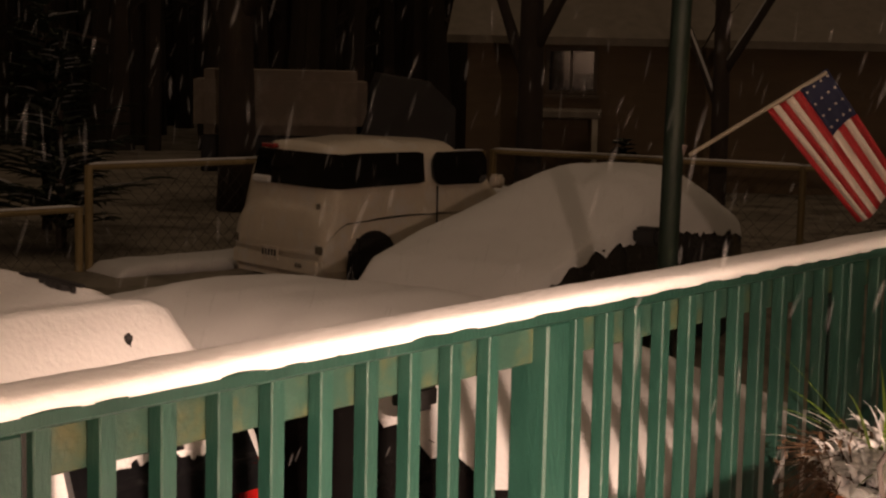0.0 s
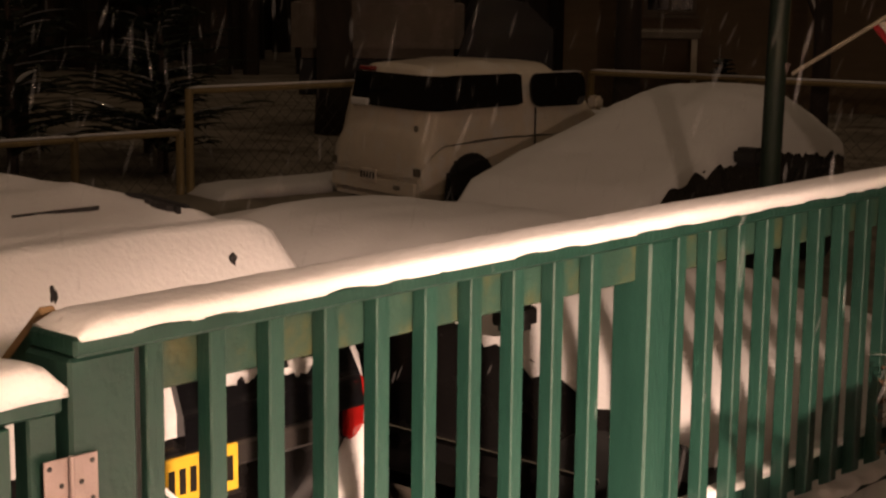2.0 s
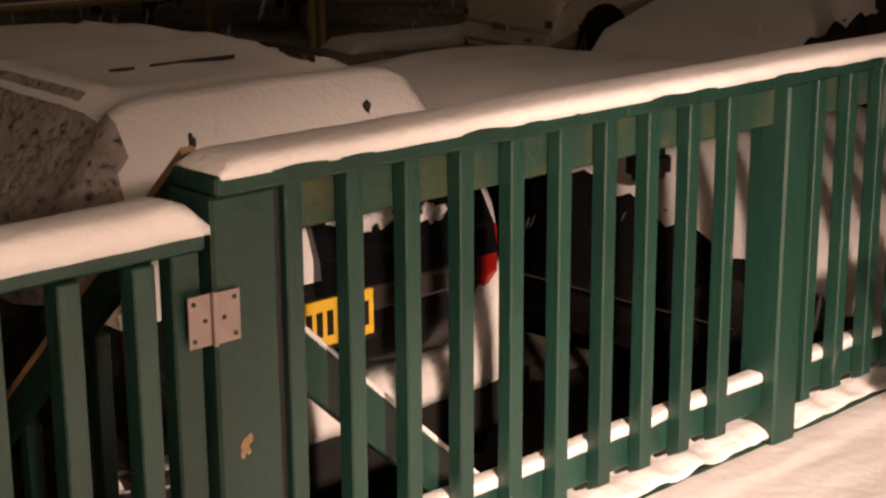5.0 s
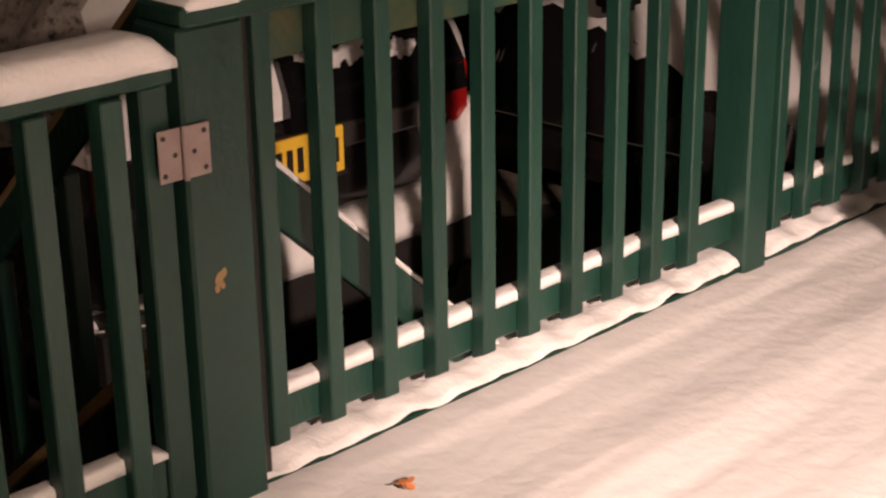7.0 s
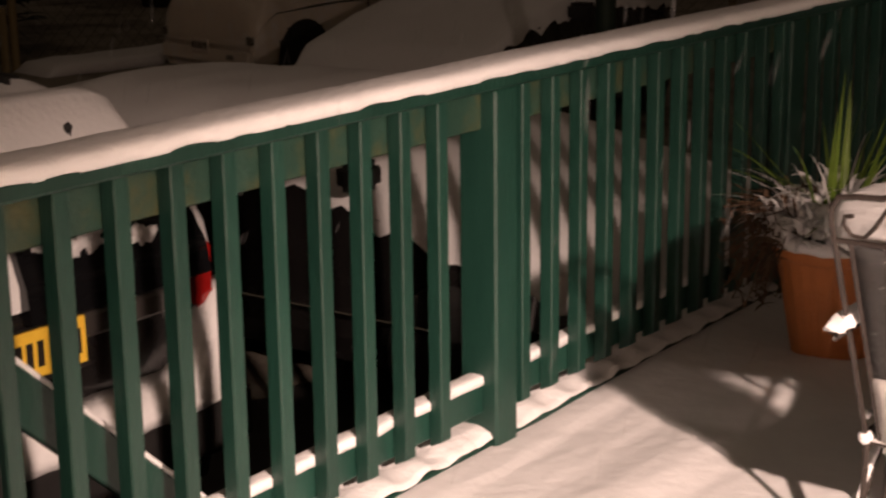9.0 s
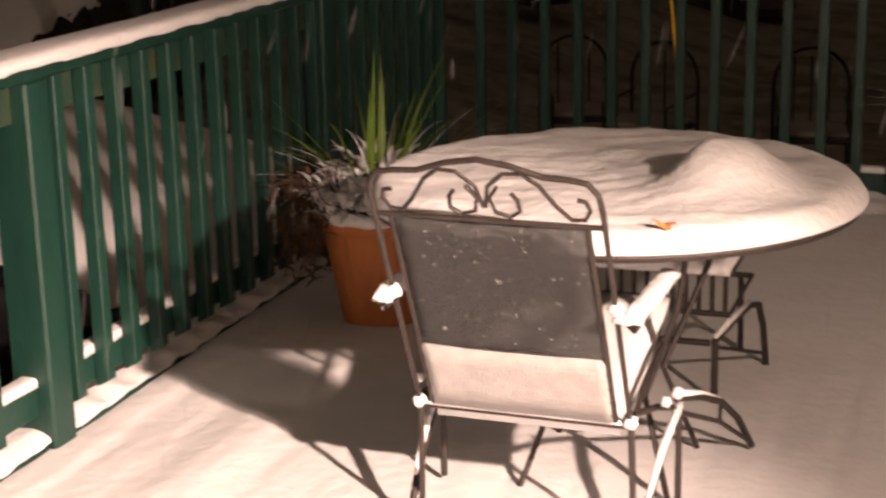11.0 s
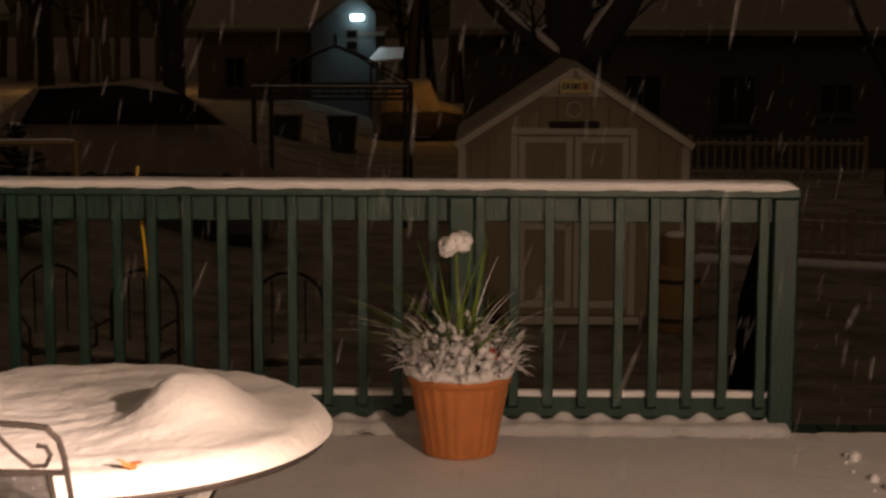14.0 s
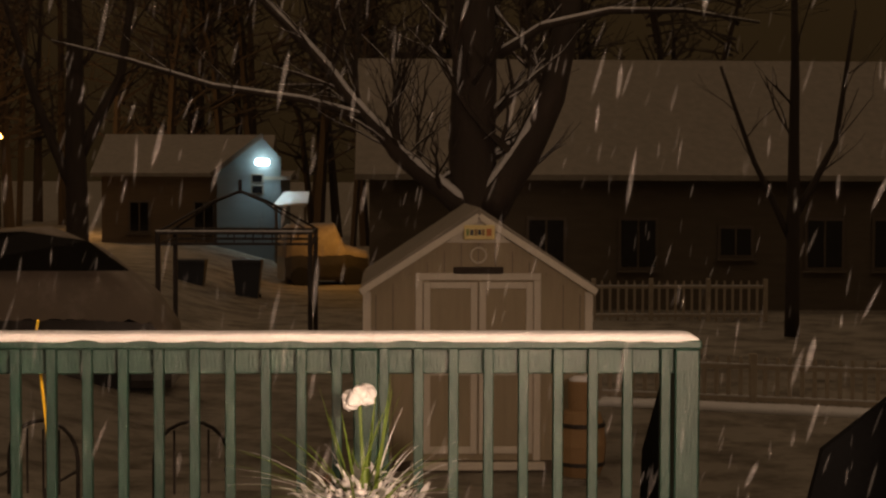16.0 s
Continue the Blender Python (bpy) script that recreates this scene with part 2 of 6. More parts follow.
def tube(points, radius, sides=8, bm=None, taper=None):
    """A round bar along points; taper gives a radius for each point."""
    bm = bm if bm is not None else bmesh.new()
    pts = [Vector(p) for p in points]
    rings, prev = [], None
    for i, p in enumerate(pts):
        d = (pts[min(i + 1, len(pts) - 1)] - pts[max(i - 1, 0)]).normalized()
        ref = prev if prev is not None else (Vector((0, 0, 1)) if abs(d.z) < 0.9 else Vector((1, 0, 0)))
        x = (ref - d * ref.dot(d)).normalized()
        prev = x
        y = d.cross(x)
        r = taper[i] if taper else radius
        rings.append([bm.verts.new(p + (x * math.cos(2 * math.pi * k / sides) + y * math.sin(2 * math.pi * k / sides)) * r) for k in range(sides)])
    for a, b in zip(rings, rings[1:]):
        for k in range(sides):
            bm.faces.new((a[k], a[(k + 1) % sides], b[(k + 1) % sides], b[k]))
    bm.faces.new(rings[0][::-1])
    bm.faces.new(rings[-1])
    return bm


def arc(centre, r, a0, a1, n, u=(1, 0, 0), v=(0, 0, 1)):
    c, u, v = Vector(centre), Vector(u), Vector(v)
    return [c + u * r * math.cos(radians(a0 + (a1 - a0) * i / n)) + v * r * math.sin(radians(a0 + (a1 - a0) * i / n)) for i in range(n + 1)]


def turned(profile, sides=32, flute=0.0, flutes=0):
    """A body turned round z from (radius, z) pairs."""
    bm = bmesh.new()
    rings = []
    for r, z in profile:
        ring = []
        for k in range(sides):
            a = 2 * math.pi * k / sides
            q = r * (1 + flute * math.cos(flutes * a)) if flutes else r
            ring.append(bm.verts.new((q * math.cos(a), q * math.sin(a), z)))
        rings.append(ring)
    for a, b in zip(rings, rings[1:]):
        for k in range(sides):
            bm.faces.new((a[k], a[(k + 1) % sides], b[(k + 1) % sides], b[k]))
    bm.faces.new(rings[0][::-1])
    bm.faces.new(rings[-1])
    return bm


def loft(rings, closed=False, caps=True):
    """Skin over rings of points; closed: each ring runs round."""
    bm = bmesh.new()
    rows = [[bm.verts.new(p) for p in ring] for ring in rings]
    n = len(rows[0])
    for a, b in zip(rows, rows[1:]):
        for k in range(n if closed else n - 1):
            bm.faces.new((a[k], a[(k + 1) % n], b[(k + 1) % n], b[k]))
    if caps:
        bm.faces.new(rows[0][::-1])
        bm.faces.new(rows[-1])
    return bm


def sheet(x0, x1, y0, y1, nx, ny, height):
    """A height field."""
    bm = bmesh.new()
    rows = [[bm.verts.new((x0 + (x1 - x0) * i / nx, y0 + (y1 - y0) * j / ny, height(x0 + (x1 - x0) * i / nx, y0 + (y1 - y0) * j / ny))) for i in range(nx + 1)] for j in range(ny + 1)]
    for a, b in zip(rows, rows[1:]):
        for i in range(nx):
            bm.faces.new((a[i], a[i + 1], b[i + 1], b[i]))
    return bm


def nz(x, y, z=0.0):
    return noise.noise(Vector((x, y, z)))


def snow_strip(a, b, width, depth, seed=0.0, step=0.03, ragged=0.008, droop=0.006):
    """A rounded ribbon of snow lying along a to b on a flat top."""
    a, b = Vector(a), Vector(b)
    d = (b - a).normalized()
    side = d.cross(Vector((0, 0, 1))).normalized()
    n = max(2, int((b - a).length / step))
    rings = []
    for i in range(n + 1):
        p = a + (b - a) * i / n
        s = seed + (b - a).length * i / n
        end = min(1.0, min(i, n - i) * step / 0.05 + 0.25)
        ring = []
        for k in range(11):
            t = math.pi * k / 10
            c, q = math.cos(t), math.sin(t)
            w = width / 2 + ragged * nz(s * 9, 3 + (k > 5) * 5) + droop
            h = (depth * (1 + 0.09 * nz(s * 3, 9.1) + 0.035 * nz(s * 15, k * 0.4))) * end
            ring.append(p + side * (math.copysign(abs(c) ** 0.45, c) * w) + Vector((0, 0, h * q ** 0.5 - droop * (q < 0.01))))
        rings.append(ring)
    return loft(rings, closed=True)


# ---- ground ----
def smooth(a, b, x):
    t = min(1, max(0, (x - a) / (b - a)))
    return t * t * (3 - 2 * t)


def ground_z(x, y):
    near = -0.85 - 0.85 * smooth(8, 16, y) * smooth(-7, -2.5, x)
    far = math.hypot(x, y)
    return near + (0.05 * nz(x * 0.5, y * 0.5) + 0.02 * nz(x * 2, y * 2)) * smooth(3, 8, far) - 0.02


bm = bmesh.new()
spread = [math.sinh(i / 45 * 6.2) * 4.0 for i in range(-45, 46)]
rows = [[bm.verts.new((x, y + 8, ground_z(x, y + 8))) for x in spread] for y in spread]
for a, b in zip(rows, rows[1:]):
    for i in range(len(a) - 1):
        bm.faces.new((a[i], a[i + 1], b[i + 1], b[i]))
tagged(link("ground", bm, GROUND_SNOW, smooth=True), "snow-covered driveway and yard, patchy, dim light put into its colour", "ground", kind="structure")

# dark sheet over the snow by the deck, its colour standing in for shade
tagged(link("driveway", sheet(-7.6, -2.36, -3.0, 7.2, 50, 90, lambda x, y: ground_z(x, y) + 0.012 + 0.01 * nz(x * 3, y * 3)), SHADED_DRIVE, smooth=True), "dark drive sheet with thin slush, shade put into its colour", "driveway", kind="structure")

# ---- deck ----
X0, Y1 = -2.2, 6.13
deck = tagged(link("floor", box((X0 - 0.14, -1.4, -0.10), (2.6, Y1 + 0.16, -0.045)), GREEN), "wooden deck floor under a layer of snow", "deck", kind="structure")
for k in range(36):
    x = X0 - 0.10 + k * 0.14
    if x < 2.5:
        part("plank", box((x, -1.39, -0.045), (x + 0.134, Y1 + 0.15, -0.015), 0.004), GREEN, deck)


def deck_snow(x, y):
    groove = abs(((x - X0) / 0.14) % 1 - 0.5) * 2
    z = -0.004 * smooth(0.80, 1.0, groove) * (0.6 + 0.8 * nz(x * 1.2, y * 0.8, 7))
    z += 0.007 * nz(x * 1.6, y * 1.6) + 0.003 * nz(x * 6, y * 4) + 0.0018 * nz(x * 22, y * 16, 3)
    z += -0.004 * smooth(X0 + 0.12, X0 + 0.07, x) * (1.4 + nz(y * 3, 4)) - 0.004 * smooth(Y1 - 0.17, Y1 - 0.10, y) * (x < 1.3) * (1 + nz(x * 8, 6))
    z += 0.011 * smooth(X0 + 0.125, X0 + 0.085, x + 0.02 * nz(y * 2.5, 8) + 0.008 * nz(y * 11, 2))
    z += 0.012 * smooth(0.35, 0.0, abs(x - (X0 + 0.42) - 0.04 * nz(y * 2, 1))) * smooth(0.15, 0, abs(x - (X0 + 0.42)))
    return z


tagged(link("deck_snow", sheet(X0 + 0.006, 2.55, -1.38, Y1 - 0.06, 230, 260, deck_snow), SNOW_FINE, smooth=True), "settled snow lying on the deck boards", "snow", kind="stuff")
bm = bmesh.new()
for k in range(60):
    x, y = random.uniform(1.3, 2.5), random.uniform(5.2, 6.0)
    r = random.uniform(0.008, 0.03)
    own = bmesh.new()
    bmesh.ops.create_icosphere(own, subdivisions=1, radius=r)
    for v in own.verts:
        v.co *= random.uniform(0.7, 1.2)
    join(bm, own, pose(x, y, r * 0.4, 0, 0, random.uniform(0, 360)))
tagged(link("snow_clumps", bm, SNOW, smooth=True), "small loose clumps of snow near the steps", "snow", kind="stuff")

# ---- railings ----
CAP, BAND, TIP = 0.935, 0.80, 0.07


def baluster_mesh():
    bm = box((-0.019, -0.019, TIP), (0.019, 0.019, 0.905), 0.003)
    for v in bm.verts:
        if v.co.z < TIP + 0.02 and v.co.y < 0:
            v.co.z += 0.016
    return bm


def railing(name, label, start, along, length, posts, seed, balusters, brace=False, cap_lead=0.05, kerb=0.011, reach=-0.012, kerb_front=-0.004, low_rail=(0.085, 0.170)):
    """A rail that runs from start; local x along it, -y towards the deck."""
    m = Matrix.Translation(start) @ Matrix.Rotation(math.atan2(along[1], along[0]), 4, "Z")
    r = empty(name, m, label=label, category="railing", group="deck railings")
    for p in posts:
        part("post", box((p, -0.024, -0.1), (p + 0.095, 0.085, CAP - 0.036), 0.006), GREEN, r)
    part("cap_board", box((-cap_lead, -0.036, CAP - 0.035), (length, 0.095, CAP), 0.006), GREEN, r)
    part("upper_rail", box((0.02, 0.020, BAND), (length - 0.02, 0.058, CAP - 0.035), 0.004), GREEN_OLIVE if brace else GREEN, r, "worn olive-green top rail" if brace else "")
    part("lower_rail", box((0.02, 0.020, low_rail[0]), (length - 0.02, 0.058, low_rail[1]), 0.004), GREEN, r)
    part("kerb_board", box((0.02, kerb_front, -0.04), (length - 0.02, 0.12, kerb), 0.004), GREEN, r)
    first = None
    for i, x in enumerate(balusters):
        mm = pose(x, 0.0, 0, 0.25 * nz(i, seed), 0.5 * nz(i, seed + 4), 3 * nz(i, seed + 9))
        if first is None:
            first = part("baluster", baluster_mesh(), GREEN, r, m=mm)
        else:
            again(first, mm, r)
    part("snow_cap", snow_strip((-cap_lead + 0.01, 0.030, CAP - 0.002), (length - 0.01, 0.030, CAP - 0.002), 0.120, 0.030, seed), SNOW, r, "thick rounded strip of snow", smooth=True)

    def low(x, y):
        near = min(abs(x - b) for b in balusters)
        z = kerb + 0.016 + 0.006 * nz(x * 7, y * 7, seed) + 0.004 * nz(x * 23, y * 9, seed) + (0.010 if reach > -0.1 else 0.034) * smooth(-0.030, 0.02, y) * smooth(0.010, 0.055, near) * (0.8 + 0.6 * nz(x * 5, 3, seed))
        if reach > -0.1:
            z += 0.012 * smooth(0.0, 0.05, y) + 0.013 * smooth(0.06, 0.012, abs(y - 0.005)) * smooth(0.018, 0.06, near) * (0.35 + 0.8 * nz(x * 9, 1, seed))
            return z - 0.011 * smooth(0.0, reach, y) * (1 + 0.8 * nz(x * 9, 0, seed))
        return z - (kerb + 0.02) * smooth(-0.06, reach, y) * (1 + 1.3 * nz(x * 11, 0, seed))
    part("snow_drift", sheet(0.03, length - 0.03, reach, 0.115 if reach > -0.1 else 0.022, int(length / 0.018), 14, low), SNOW, r, "snow drifted along the foot of the balusters", smooth=True)
    part("snow_ledge", snow_strip((0.03, 0.04, low_rail[1] - 0.003), (length - 0.03, 0.04, low_rail[1] - 0.003), 0.036, 0.018, seed + 3, 0.02), SNOW, r, smooth=True)
    if brace:
        part("brace", beam((0.10, 0.085, 0.68), (0.86, 0.085, -0.03), 0.088, 0.03, up=(0, 1, 0)), GREEN, r)
        part("brace_snow", beam((0.14, 0.085, 0.71), (0.90, 0.085, 0.0), 0.010, 0.03, up=(0, 1, 0)), SNOW, r)
    return r


left_b = [1.634 + 0.14 * i - 1.46 for i in range(10)] + [3.244 + 0.1385 * i - 1.46 for i in range(21)]
left = railing("deck_railing", "green painted wooden deck railing topped with thick snow", (X0, 1.46, 0), (0, 1), Y1 - 1.46, [1.64, 3.34], 0.0, left_b, brace=True, cap_lead=-0.0)
far_b = [-1.53 + 0.1352 * i - X0 for i in range(-4, 11)] + [0.002 - X0] + [0.134 + 0.134 * i - X0 for i in range(7)] + [1.085 - X0]
back = railing("deck_railing", "dark green wooden deck railing under a level strip of snow", (X0, Y1, 0), (1, 0), 3.42, [2.085, 3.32], 20.0, far_b, cap_lead=0.0, reach=-0.17, kerb_front=-0.095, low_rail=(0.035, 0.125))

# gate post, gate and hinge
post = empty("gate_post", pose(X0, 1.455, 0), label="thick green wooden gate post with scuffed peeling paint", category="post")
part("shaft", box((-0.10, 0.0, -0.1), (0.026, 0.135, CAP - 0.036), 0.006), GREEN_WORN, post)
# black strip stands in for the shaded slot next to the shaft
part("side_board", box((-0.06, 0.137, -0.05), (0.0, 0.165, CAP - 0.04), 0.003), PLASTIC, post, "black strip standing in for the shaded gap")
bm = bmesh.new()
for y, z, r in ((0.052, 0.452, 0.010), (0.062, 0.463, 0.007), (0.046, 0.437, 0.006), (0.058, 0.440, 0.005)):
    own = bmesh.new()
    bmesh.ops.create_icosphere(own, subdivisions=2, radius=r)
    for v in own.verts:
        v.co = Vector((v.co.x * 0.12, v.co.y, v.co.z * 1.3)) * (1 + 0.4 * nz(v.co.y * 150, v.co.z * 150))
    join(bm, own, pose(0.0265, y, z))
part("paint_chip", bm, RAW_WOOD, post, "bare ochre patch where the paint flaked off")
gate = empty("gate", pose(X0, 1.445, 0), label="closed green slatted wooden gate topped with snow", category="gate")
part("top_board", box((-0.075, -0.90, 0.815), (0.03, -0.005, 0.85), 0.005), GREEN, gate)
part("stile", box((-0.03, -0.062, 0.05), (0.012, -0.006, 0.813), 0.004), GREEN_WORN, gate)
part("lower_board", box((-0.03, -0.90, 0.07), (0.008, -0.064, 0.16), 0.004), GREEN, gate)
g0 = part("slat", box((-0.019, -0.021, 0.02), (0.024, 0.021, 0.812), 0.003), GREEN, gate, m=pose(0.012, -0.13, 0))
for i in range(1, 6):
    again(g0, pose(0.012, -0.13 - 0.137 * i, 0), gate)
part("snow_cap", snow_strip((-0.022, -0.9, 0.848), (-0.022, 0.0, 0.848), 0.105, 0.052, 5.0), SNOW, gate, "thick soft strip of snow", smooth=True)
part("snow_ledge", snow_strip((-0.01, -0.9, 0.158), (-0.01, -0.066, 0.158), 0.034, 0.022, 8.0, 0.02), SNOW, gate, smooth=True)
hinge = empty("hinge", pose(X0 + 0.029, 1.45, 0.695), label="square galvanised steel butt hinge with screws", category="hinge")
part("leaf", box((0, 0.004, -0.045), (0.004, 0.052, 0.045), 0.001), STEEL, hinge)
part("leaf", box((-0.004, -0.050, -0.045), (0.0, -0.004, 0.045), 0.001), STEEL, hinge)
part("pin", tube([(0.004, 0, -0.047), (0.004, 0, 0.047)], 0.005), STEEL, hinge)
s0 = None
for y, z in ((0.04, 0.032), (0.018, 0.0), (0.04, -0.032), (-0.04, 0.032), (-0.018, 0.0), (-0.04, -0.032)):
    mm = pose(0.0045 if y > 0 else 0.0005, y, z, 0, 90, 0)
    s0 = again(s0, mm, hinge) if s0 else part("screw", turned([(0.0045, -0.002), (0.0045, 0.001), (0.002, 0.0018)], 8), INK, hinge, m=mm)

# steps beyond the gate, with a hand rail
steps = empty("steps", pose(X0 - 0.15, 1.2, 0), label="wooden steps down from the gate, dark under the rail", category="stairs")
for i in range(4):
    part("tread", box((-0.30 - 0.28 * i, -0.55, -0.20 - 0.18 * i), (-0.28 * i, 0.30, -0.16 - 0.18 * i), 0.004), GREEN, steps)
part("stringer", beam((0.0, 0.32, -0.1), (-1.2, 0.32, -0.92), 0.04, 0.2), GREEN, steps)
hr = empty("stair_rail", pose(X0 - 0.1, 1.54, 0), label="sloping stair hand rail with a bare yellowish wooden cap", category="railing")
part("hand_rail", beam((-0.05, 0, 0.943), (-1.35, 0, -0.232), 0.032, 0.020), RAW_WOOD, hr)
part("rail_board", beam((-0.05, 0, 0.895), (-1.35, 0, -0.280), 0.030, 0.07), GREEN, hr)
part("bottom_board", beam((0.0, 0, 0.34), (-1.2, 0, -0.66), 0.03, 0.026), RAW_WOOD, hr)
b0 = part("baluster", box((-0.018, -0.018, -0.75), (0.018, 0.018, 0.0), 0.003), GREEN, hr, m=pose(-0.14, 0.03, 0.78))
for i in range(1, 7):
    again(b0, pose(-0.14 - 0.15 * i, 0.03, 0.78 - 0.134 * i), hr)

# steps at the deck's end, between closed side rails with shade in their black
for x, y, turn in ((1.14, Y1 + 0.13, 0), (2.68, Y1 + 0.85, 90)):
    s = empty("side_railing", pose(x, y, 0, 0, 0, turn), label="sloping side rail of the yard steps, shade put into black", category="railing")
    ring = [(0, -0.1), (0, 0.90), (0.10, 0.86), (0.74, 0.36), (0.80, 0.12), (0.80, -0.5)]
    bm = bmesh.new()
    a = [bm.verts.new((0, y, z)) for y, z in ring]
    b = [bm.verts.new((0.05, y, z)) for y, z in ring]
    bm.faces.new(a)
    bm.faces.new(b[::-1])
    for k in range(len(ring)):
        bm.faces.new((a[k], a[(k + 1) % len(ring)], b[(k + 1) % len(ring)], b[k]))
    part("panel", bm, SHADE_BLACK, s)
    part("end_post", box((-0.02, 0.76, -1.7), (0.07, 0.84, 0.10), 0.004), SHADE_BLACK, s)
st = empty("yard_steps", pose(1.2, Y1 + 0.17, 0), label="snowy steps from the deck down to the yard", category="stairs")
for i in range(8):
    t = part("tread", box((0.0, 0.28 * i, -0.24 - 0.18 * i), (1.08, 0.28 * i + 0.27, -0.20 - 0.18 * i), 0.004), GREEN, st)
    part("snow", box((0.01, 0.28 * i + 0.005, -0.198 - 0.18 * i), (1.07, 0.28 * i + 0.275, -0.165 - 0.18 * i), 0.012), SNOW, t)

# house wall behind the view, on which the porch lamp hangs
tagged(link("wall_house", box((1.80, -1.4, -0.1), (1.96, 2.3, 3.4)), HOUSE_WALL), "plain house wall beside the deck", "wall", kind="structure")
tagged(link("wall_house_end", box((-2.3, -1.56, -0.1), (1.96, -1.402, 3.4)), HOUSE_WALL), "plain house wall behind the deck", "wall", kind="structure")


# ---- cars ----
def wheel(parent, x, y, z, r=0.33, w=0.2):
    t = part("wheel", turned([(r * 0.72, -w / 2), (r * 0.96, -w / 2), (r, -w * 0.3), (r, w * 0.3), (r * 0.96, w / 2), (r * 0.72, w / 2)], 28), RUBBER, parent, m=pose(x, y, z, 90, 0, 0), smooth=False)
    part("rim", turned([(r * 0.70, -w * 0.42), (r * 0.66, -w * 0.2), (r * 0.2, -w * 0.25), (r * 0.2, w * 0.25), (r * 0.66, w * 0.2), (r * 0.70, w * 0.42)], 20), GREY_PAINT, t)


def car(name, label, m, stations, paint, seed, ragged=0.05, snow=SNOW, sill=0.22, snowed=True, low=0.0, boxy=False):
    """stations: x along the car (front +x), half width, belt height, roof half width, top height."""
    c = empty(name, m, label=label, category="car", group="parked cars")
    rings, top = [], []
    fine = []
    for a, b in zip(stations, stations[1:]):
        n = max(1, int(abs(b[0] - a[0]) / 0.06))
        for i in range(n):
            t = i / n
            fine.append([p + (q - p) * t for p, q in zip(a, b)])
    fine.append(list(stations[-1]))
    for x, w, belt, wr, z in fine:
        tuck, belt = w * 0.94, belt - 0.02
        rings.append([(x, -tuck, sill), (x, -w, sill + 0.12), (x, -w * 1.005, (sill + belt) / 2 + 0.08), (x, -w * 0.985, belt), (x, w * 0.985, belt), (x, w * 1.005, (sill + belt) / 2 + 0.08), (x, w, sill + 0.12), (x, tuck, sill)])
    for x, w, belt, wr, z in fine:
        ring = []
        for k in range(25):
            th = math.pi * k / 24
            cc, ss = math.cos(th), math.sin(th)
            lift = abs(ss) ** 0.62
            half = (w * 0.99 + (wr - w) * lift ** 1.5) * abs(cc) ** 0.42 * (1 if cc > 0 else -1)
            zz = belt - low + (z - belt + low) * lift
            if k in (0, 24):
                zz += ragged * (nz(x * 5.5, k, seed) - 0.75) + ragged * 0.7 * nz(x * 21, k, seed)
            if boxy:
                side = ((1.0, 0.0, 0.0), (0.62, 0.06, 0.45), (0.0, 0.035, 0.83), (0.0, -0.005, 0.94), (0.0, -0.06, 0.985), (0.0, -0.16, 0.995), (0.0, -wr, 1.02))
                f = min(k, 24 - k) / 12 * 6
                i = min(5, int(f))
                p, q, u = side[i], side[i + 1], f - i
                half = (wr + (w - wr) * (p[0] + (q[0] - p[0]) * u) + p[1] + (q[1] - p[1]) * u) * (1 if k < 12 else -1)
                if k == 12:
                    half = 0.0
                zz = belt + (z - belt) * (p[2] + (q[2] - p[2]) * u)
                if 0.5 < x < 2.1:
                    zz += 0.028 * math.exp(-((abs(half) - 0.45) / 0.05) ** 2)
                if k in (0, 24):
                    zz += ragged * (nz(x * 5.5, k, seed) - 0.75)
            bump = 0.012 * nz(x * 4, half * 4, seed) + 0.005 * nz(x * 13, zz * 13 + half * 13, seed)
            ring.append((x, half * 1.012, zz + bump + (0.02 if snowed else 0)))
        top.append(ring)
    part("body", loft(rings), paint, c, smooth=False)
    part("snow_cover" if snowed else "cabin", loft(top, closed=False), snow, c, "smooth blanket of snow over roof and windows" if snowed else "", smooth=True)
    return c


G = -0.87
# dark estate car backed up to the deck: local x forward, so the rear faces the deck
suv = car("parked_suv", "dark estate car with roof rails, buried under snow", pose(-3.80, 3.03, G, 0, 0, 180),
          [(0.0, 0.74, 0.99, 0.60, 1.04), (0.04, 0.77, 1.02, 0.60, 1.16), (0.10, 0.78, 1.04, 0.595, 1.30), (0.17, 0.79, 1.05, 0.58, 1.44), (0.25, 0.80, 1.04, 0.57, 1.54), (0.30, 0.80, 1.02, 0.565, 1.56), (0.36, 0.80, 1.0, 0.56, 1.525), (0.46, 0.81, 0.99, 0.55, 1.545), (1.2, 0.82, 0.98, 0.55, 1.57),
           (2.3, 0.82, 0.96, 0.55, 1.54), (3.0, 0.83, 0.95, 0.56, 1.12), (3.9, 0.82, 0.88, 0.58, 1.03), (4.4, 0.76, 0.72, 0.58, 0.80)], BLACK_PAINT, 1.0, ragged=0.03, boxy=True)
part("bumper", box((-0.13, -0.82, 0.34), (0.04, 0.82, 0.56), 0.03), PLASTIC, suv)
rings = []
for i in range(49):
    y = -0.82 + 1.64 * i / 48
    e = abs(y) / 0.82
    front = -0.150 + 0.10 * e ** 6 + 0.006 * nz(y * 9, 2)
    top = 0.645 + 0.25 * smooth(0.60, 0.93, e) * (y < 0) - 0.09 * smooth(0.25, 0.7, y) + 0.012 * nz(y * 7, 5)
    foot = 0.53 - 0.03 * smooth(0.5, 0.9, e) + 0.02 * nz(y * 8, 8)
    rings.append([(0.02, y, foot), (front + 0.01, y, foot), (front, y, foot + 0.04), (front + 0.012, y, top - 0.05), (front + 0.045, y, top - 0.008), (0.02, y, top + 0.012)])
